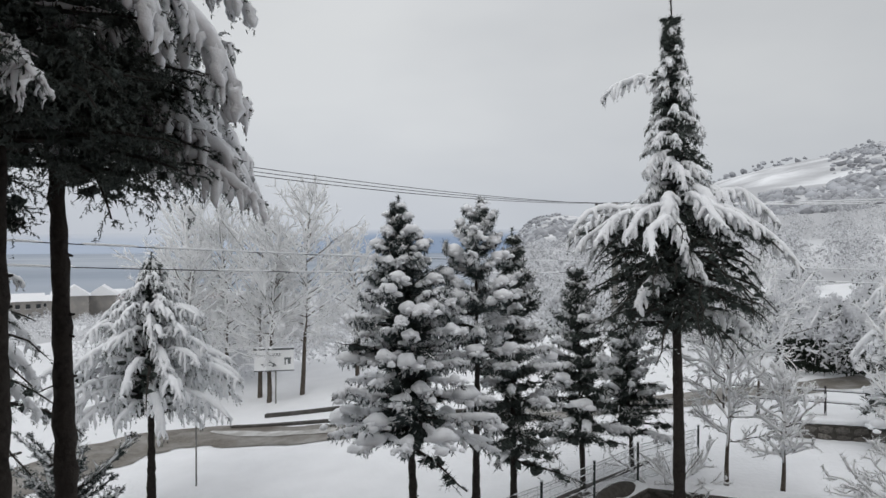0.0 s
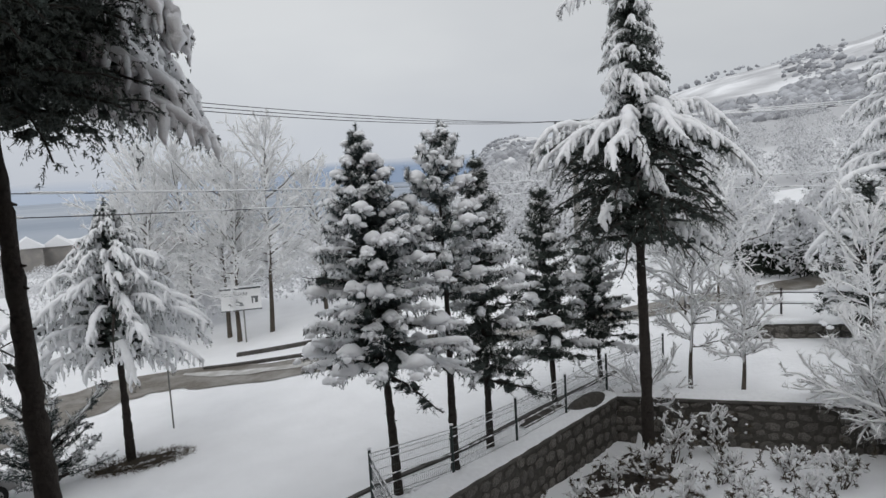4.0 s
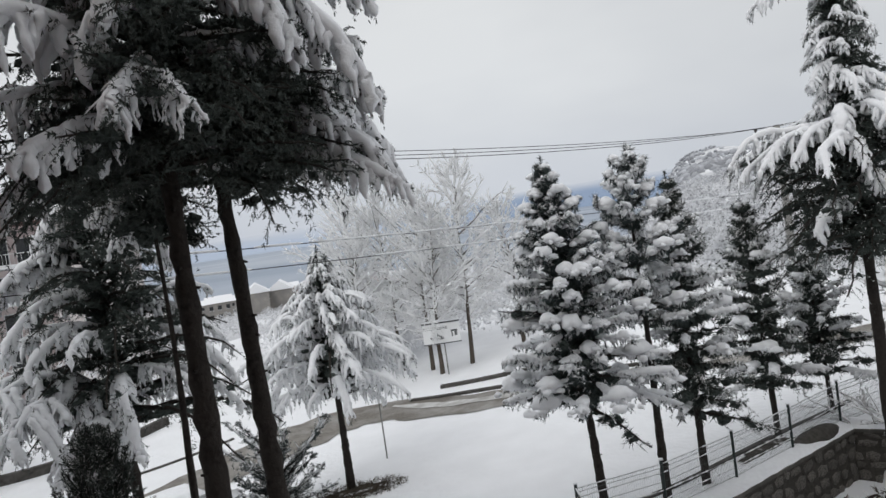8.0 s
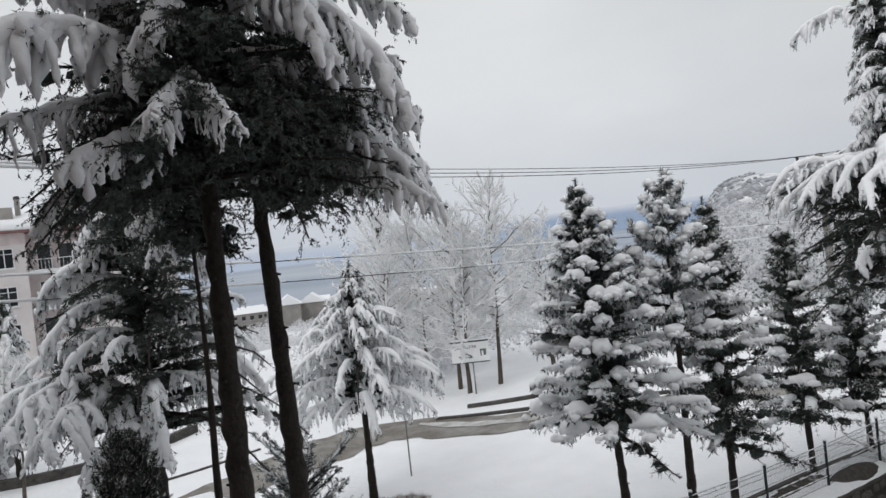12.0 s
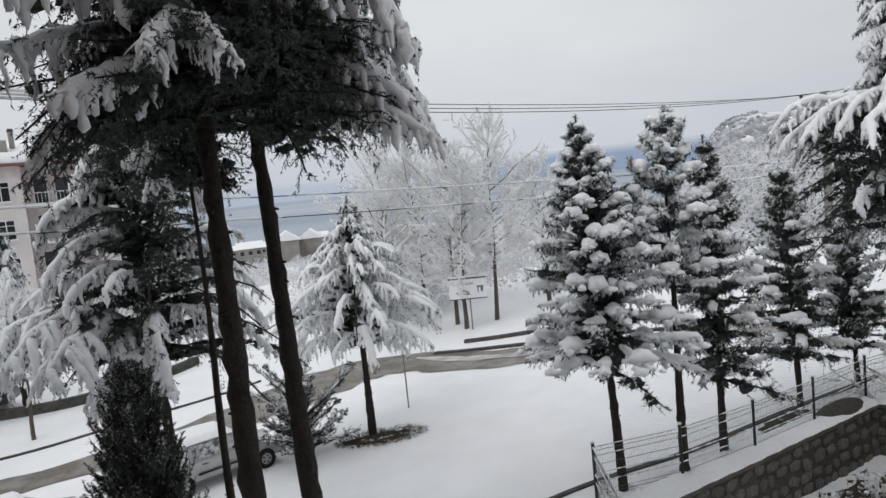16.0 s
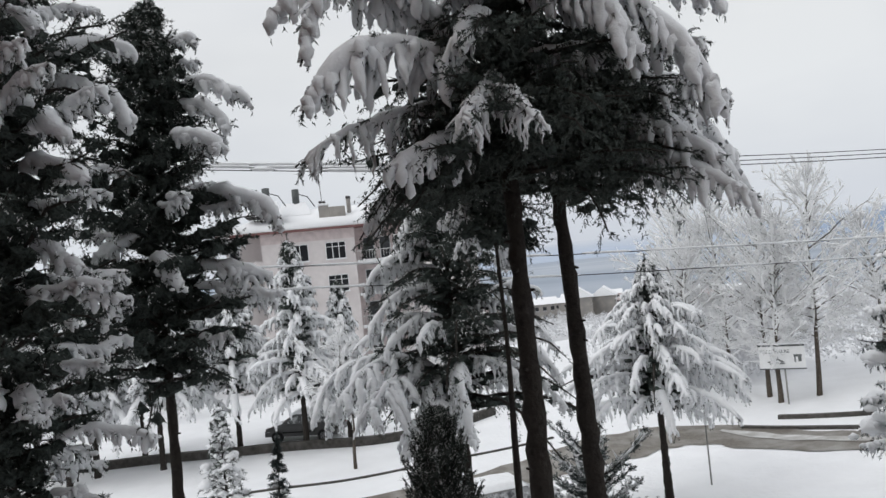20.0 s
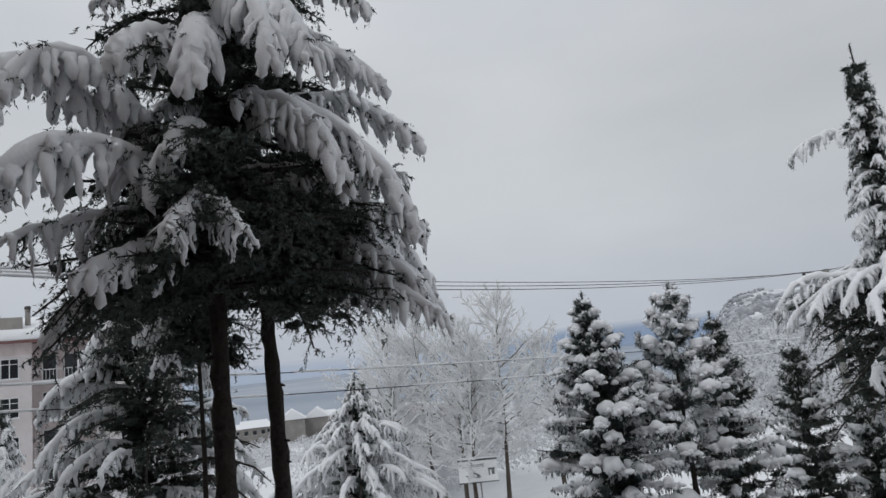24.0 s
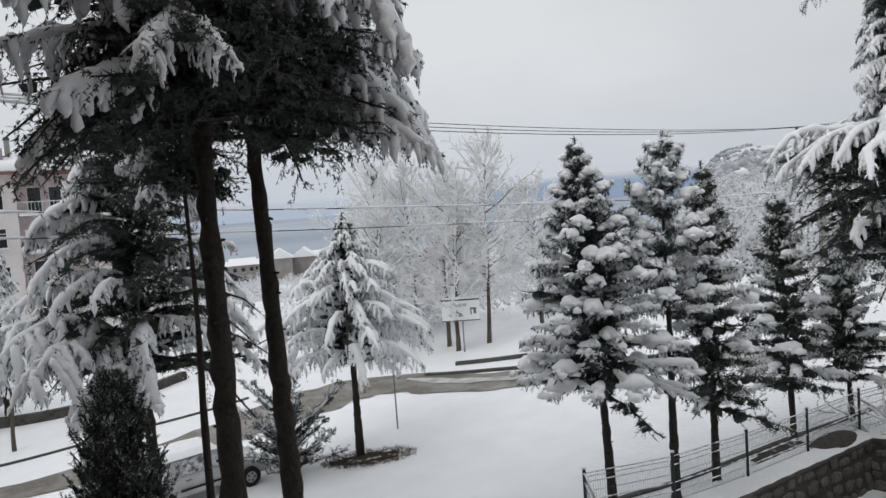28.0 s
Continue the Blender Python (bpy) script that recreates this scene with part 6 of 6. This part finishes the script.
# ---- cars ----
def car(at, rz, paint, label, snow=0.16):
    c = thing("car", at, label, "car", "parked cars", rz=rz)
    # side outline: bonnet to the right (+x)
    lower = [(-2.0, 0.30), (-2.05, 0.62), (-1.98, 0.92), (1.05, 0.96), (1.75, 0.80), (2.0, 0.62), (2.02, 0.32)]
    upper = [(-1.98, 0.92), (-1.72, 1.36), (-1.2, 1.47), (0.1, 1.46), (0.42, 1.36), (1.05, 0.96)]

    def loft(outline, widths, inset):
        b = bmesh.new()
        rows = []
        for y in (-1, -0.96, 0.96, 1):
            k = inset if abs(y) == 1 else 1.0
            rows.append([b.verts.new((x * (k if abs(y) == 1 else 1), y * wd, z if abs(y) < 1 else z - (0.03 if z > 0.5 else -0.03))) for (x, z), wd in zip(outline, widths)])
        n = len(outline)
        for r0, r1 in zip(rows, rows[1:]):
            for i in range(n - 1):
                b.faces.new((r0[i], r0[i + 1], r1[i + 1], r1[i]))
            b.faces.new((r0[n - 1], r0[0], r1[0], r1[n - 1]))
        b.faces.new(rows[0][::-1])
        b.faces.new(rows[-1])
        bmesh.ops.recalc_face_normals(b, faces=b.faces[:])
        bmesh.ops.bevel(b, geom=[e for e in b.edges if e.calc_length() > 0.2], offset=0.035, segments=2, affect="EDGES")
        return b

    body = part("body", loft(lower, [0.78, 0.82, 0.84, 0.84, 0.80, 0.76, 0.74], 0.99), paint, c, smooth=False)
    cabin = part("cabin", loft(upper, [0.80, 0.68, 0.64, 0.64, 0.66, 0.80], 0.985), paint, c, smooth=False)
    for sgn in (-1, 1):
        for quad in ([(-1.62, 0.97), (-1.42, 1.33), (-1.0, 1.38), (-0.98, 0.98)], [(-0.9, 0.98), (-0.92, 1.385), (-0.02, 1.375), (0.02, 0.99)], [(0.1, 0.99), (0.06, 1.36), (0.36, 1.28), (0.82, 1.0)]):
            b = bmesh.new()
            front = [b.verts.new((x, sgn * (0.815 - (z - 0.95) * 0.34 + 0.012), z)) for x, z in quad]
            back = [b.verts.new((x, sgn * (0.815 - (z - 0.95) * 0.34 - 0.03), z)) for x, z in quad]
            b.faces.new(front)
            b.faces.new(back[::-1])
            for i in range(4):
                b.faces.new((front[i], front[(i + 1) % 4], back[(i + 1) % 4], back[i]))
            bmesh.ops.recalc_face_normals(b, faces=b.faces[:])
            part("side_window", b, GLASS_FROST, cabin, "side window crusted with snow")
        for x in (-1.28, 1.28):
            wh = part("wheel", bm_tube([(x, sgn * 0.66, 0.31), (x, sgn * 0.845, 0.31)], 0.31, 20), RUBBER, c, "black tyre")
            part("rim", bm_tube([(x, sgn * 0.70, 0.31), (x, sgn * 0.856, 0.31)], 0.19, 16, 0.17), ALLOY, wh)
            for k in range(5):
                a = k * 1.2566
                part("spoke_gap", bm_tube([(x + 0.11 * math.cos(a), sgn * 0.70, 0.31 + 0.11 * math.sin(a)), (x + 0.11 * math.cos(a), sgn * 0.8575, 0.31 + 0.11 * math.sin(a))], 0.035, 6), RUBBER, wh)
        part("rub_strip", bm_box((-0.85, sgn * 0.838 - 0.012, 0.52), (0.95, sgn * 0.838 + 0.012, 0.58), 0.005), RUBBER, body)
        part("door_handle", bm_box((-0.7, sgn * 0.84 - 0.015, 0.80), (-0.52, sgn * 0.84 + 0.015, 0.83), 0.005), CAR_GREY, body)
        part("headlight", bm_box((1.72, sgn * 0.52 - 0.17, 0.62), (1.98, sgn * 0.52 + 0.17, 0.76), 0.03), ALLOY, body)
        part("tail_light", bm_box((-2.06, sgn * 0.68 - 0.09, 0.66), (-1.95, sgn * 0.68 + 0.09, 0.9), 0.02), RED, body)
        part("mirror", bm_box((0.62, sgn * 0.93 - 0.09, 1.0), (0.72, sgn * 0.93 + 0.07, 1.13), 0.03, 2), paint, body)
    ws = bmesh.new()
    lo_, hi_ = (0.97, 1.02, 0.70), (0.47, 1.345, 0.56)
    q = [ws.verts.new((lo_[0] + dx, sy * lo_[2], lo_[1] + dx * 0.6)) for dx in (0.0, 0.03) for sy in (-1, 1)] + [ws.verts.new((hi_[0] + dx, sy * hi_[2], hi_[1] + dx * 0.6)) for dx in (0.0, 0.03) for sy in (-1, 1)]
    for f in ((0, 1, 5, 4), (2, 6, 7, 3), (0, 4, 6, 2), (1, 3, 7, 5), (4, 5, 7, 6), (0, 2, 3, 1)):
        ws.faces.new([q[i] for i in f])
    part("windscreen", ws, GLASS_FROST, cabin, "windscreen crusted with snow")
    for nm, x0, x1, zz, yy in (("roof_snow", -1.78, 0.45, 1.44, 0.7), ("bonnet_snow", 0.75, 1.95, 0.84, 0.78)):
        k, m = 16, 10
        X, Y = np.meshgrid(np.linspace(x0, x1, k), np.linspace(-yy, yy, m), indexing="ij")
        u, v = (X - x0) / (x1 - x0) * 2 - 1, Y / yy
        edge = np.clip((1 - np.abs(u) ** 6) * (1 - np.abs(v) ** 6), 0, 1) ** 0.4
        base = zz - (0.28 * np.clip(X - 0.9, 0, 2) if nm == "bonnet_snow" else 0.25 * np.clip(-1.2 - X, 0, 1)) + (0.28 * np.clip(0.95 - X, 0, 1) if nm == "bonnet_snow" else 0)
        Z = base + snow * edge * (1 + 0.15 * wob(np.stack([X * 3, Y * 3, X * 0], -1)))
        b = Buf()
        i = np.arange(k * m).reshape(k, m)
        b.add(np.stack([X, Y, Z], -1), np.stack([i[:-1, :-1], i[1:, :-1], i[1:, 1:], i[:-1, 1:]], -1).reshape(-1, 4))
        part(nm, b, SNOW, c, "thick snow blanket", smooth=True)
    return c


def park(x, y, dx, dy, paint, label, snow=0.16):
    car((x, y, gz(x, y) + 0.0), math.degrees(math.atan2(dy, dx)), paint, label, snow)


park(-12.88, 18.05, 1.32, 1.93, CAR_WHITE, "white hatchback parked by the road, snow on its roof")
park(-15.6, 13.2, 1.12, 2.03, CAR_WHITE, "white car parked by the road under deep snow", 0.2)
park(-29.7, 24.0, -3.5, -1.8, CAR_GREY, "dark grey car under snow in the yard", 0.2)

# ---- goal frame in the yard ----
gl = thing("goal_frame", (-36.2, 14.0, gz(-36.2, 14.0)), "thin dark metal goal frame in the yard", "goal", rz=36)
for x in (-1.1, 1.1):
    part("upright", bm_tube([(x, 0, -0.2), (x, 0, 2.1)], 0.04, 8), DARKFRAME, gl)
part("crossbar", bm_tube([(-1.1, 0, 2.1), (1.1, 0, 2.1)], 0.04, 8), DARKFRAME, gl)
part("ground_bar", bm_tube([(-1.1, 0, 0.12), (1.1, 0, 0.12)], 0.03, 8), DARKFRAME, gl)

# ---- low walls, hedge and fence on the right ----
rw = thing("terrace_wall", (13.0, 26.4, 0), "low dark stone wall with snow on top", "garden wall", kind="structure", rz=-14)
part("core", bm_box((0, 0, -0.4), (12, 0.35, 0.55), 0.03), MORTAR, rw)
part("snow_cap", bm_box((-0.05, -0.06, 0.552), (12.05, 0.42, 0.72), 0.07, 3), SNOW, rw, smooth=True)
for i in range(40):
    ob = obj("stone", stone_meshes[i % 7], None, rw)
    ob.matrix_basis = Matrix.LocRotScale((0.2 + 0.6 * (i % 20), -0.01, 0.05 + 0.3 * (i // 20)), Euler((0, 0.2 * math.sin(i), 0)), (0.27, 0.06, 0.14))
hg = Buf()
hrng = np.random.default_rng(15)
hp = np.stack([np.linspace(19, 27, 160), np.linspace(39.4, 36.5, 160), np.zeros(160)], -1)
hp[:, 2] = [gz(a, b) + 0.2 for a, b in hp[:, :2]]
needles(hg, np.stack([hp, hp + [0, 0, 1.7]], 1), 60, 0.35, 0.05, hrng, spread=1.2)
hd = thing("hedge", (0, 0, 0), "dark green clipped hedge below snowy trees", "hedge")
tagged(part("foliage", hg, HEDGE, hd), kind="stuff")
rf = thing("fence", (0, 0, 0), "old post and rail fence with snow on the rails", "fence")
pp = [(12.6, 31.2), (16.4, 29.8), (20.2, 28.2), (24.0, 26.4)]
for x, y in pp:
    part("post", bm_tube([(x, y, gz(x, y) - 0.2), (x, y, gz(x, y) + 1.25)], 0.05, 8), DARKFRAME, rf)
for (x0, y0), (x1, y1) in zip(pp, pp[1:]):
    for z in (0.55, 1.05):
        rl = part("rail", bm_tube([(x0, y0, gz(x0, y0) + z), (x1, y1, gz(x1, y1) + z)], 0.03, 6), DARKFRAME, rf)
        part("rail_snow", bm_tube([(x0, y0, gz(x0, y0) + z + 0.05), (x1, y1, gz(x1, y1) + z + 0.05)], 0.045, 6), SNOW, rl, smooth=True)

# ---- far shore beyond the lake: glowing sheet, mist and low cloud painted in ----
bm_ = Buf()
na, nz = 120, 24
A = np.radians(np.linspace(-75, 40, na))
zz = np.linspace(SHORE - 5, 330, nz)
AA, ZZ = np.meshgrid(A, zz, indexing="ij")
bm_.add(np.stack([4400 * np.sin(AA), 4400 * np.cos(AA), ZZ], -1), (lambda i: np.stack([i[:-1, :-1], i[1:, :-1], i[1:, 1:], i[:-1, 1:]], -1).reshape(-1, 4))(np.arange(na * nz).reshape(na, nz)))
BACK = bpy.data.materials.new("glowing_misty_shore")
BACK.use_nodes = True
n_, l_ = BACK.node_tree.nodes, BACK.node_tree.links
n_.clear()
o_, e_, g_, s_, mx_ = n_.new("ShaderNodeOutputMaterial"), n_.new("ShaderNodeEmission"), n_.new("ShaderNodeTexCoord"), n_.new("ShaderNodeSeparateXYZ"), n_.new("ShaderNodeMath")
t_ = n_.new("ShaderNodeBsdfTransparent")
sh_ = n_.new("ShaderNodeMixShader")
ns_, mp_, ad_ = n_.new("ShaderNodeTexNoise"), n_.new("ShaderNodeMapping"), n_.new("ShaderNodeMath")
mp_.inputs["Scale"].default_value = (0.0012, 0.0012, 0.006)
ns_.inputs["Scale"].default_value, ns_.inputs["Detail"].default_value = 1.6, 5.0
l_.new(g_.outputs["Object"], mp_.inputs["Vector"])
l_.new(mp_.outputs[0], ns_.inputs["Vector"])
l_.new(g_.outputs["Object"], s_.inputs[0])
mx_.operation, ad_.operation = "MULTIPLY_ADD", "MULTIPLY_ADD"
mx_.inputs[1].default_value, mx_.inputs[2].default_value = 1 / 375, 45 / 375 - 0.10
l_.new(s_.outputs["Z"], mx_.inputs[0])
ad_.inputs[1].default_value = 0.20
l_.new(ns_.outputs[0], ad_.inputs[0])
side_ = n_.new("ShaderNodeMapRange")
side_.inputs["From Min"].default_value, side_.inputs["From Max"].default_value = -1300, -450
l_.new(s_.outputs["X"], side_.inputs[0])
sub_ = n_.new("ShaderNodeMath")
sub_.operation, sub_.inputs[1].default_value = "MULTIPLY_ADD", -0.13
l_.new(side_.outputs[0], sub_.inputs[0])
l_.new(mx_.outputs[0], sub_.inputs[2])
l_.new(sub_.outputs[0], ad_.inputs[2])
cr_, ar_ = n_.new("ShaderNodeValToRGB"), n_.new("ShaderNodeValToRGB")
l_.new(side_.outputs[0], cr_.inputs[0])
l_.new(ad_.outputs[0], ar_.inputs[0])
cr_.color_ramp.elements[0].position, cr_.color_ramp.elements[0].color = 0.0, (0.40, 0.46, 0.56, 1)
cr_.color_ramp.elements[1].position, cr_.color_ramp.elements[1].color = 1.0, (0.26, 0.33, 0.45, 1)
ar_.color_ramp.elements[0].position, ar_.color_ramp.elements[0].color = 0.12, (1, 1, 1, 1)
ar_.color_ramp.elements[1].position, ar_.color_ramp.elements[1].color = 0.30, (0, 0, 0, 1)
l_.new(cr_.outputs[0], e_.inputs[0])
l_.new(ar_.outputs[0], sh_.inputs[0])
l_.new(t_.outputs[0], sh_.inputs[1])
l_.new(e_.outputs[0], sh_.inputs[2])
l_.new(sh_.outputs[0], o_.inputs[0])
tagged(part("backdrop", bm_, BACK, None, smooth=True), "glowing backdrop sheet of a misty blue far shore under low cloud", "far shore", kind="structure")

# ---- trampled snow along the fence ----
tr_ = np.random.default_rng(77)
u_ = tr_.uniform(0, 1, 420)
c_ = np.stack([-5.5 + 6.2 * u_ + tr_.normal(size=420) * 0.28, 11.6 + 3.6 * u_ ** 1.2 + tr_.normal(size=420) * 0.30], -1)
c_ = c_[~inside(c_[:, 0], c_[:, 1], GARDEN)]
zb_ = ground_z(c_[:, 0], c_[:, 1])
tb_ = Buf()
blobs(tb_, np.c_[c_, zb_ + 0.005], tr_.uniform(0.07, 0.2, (len(c_), 1)) * np.array([1.3, 0.8, 0.55]) * tr_.uniform(0.8, 1.2, (len(c_), 3)), tr_, ICO1, 0.3, 2.5)
tagged(part("trampled_snow", tb_, SNOW, None, "loose trodden clods of snow beside the wire fence", smooth=True), category="snow", kind="stuff")
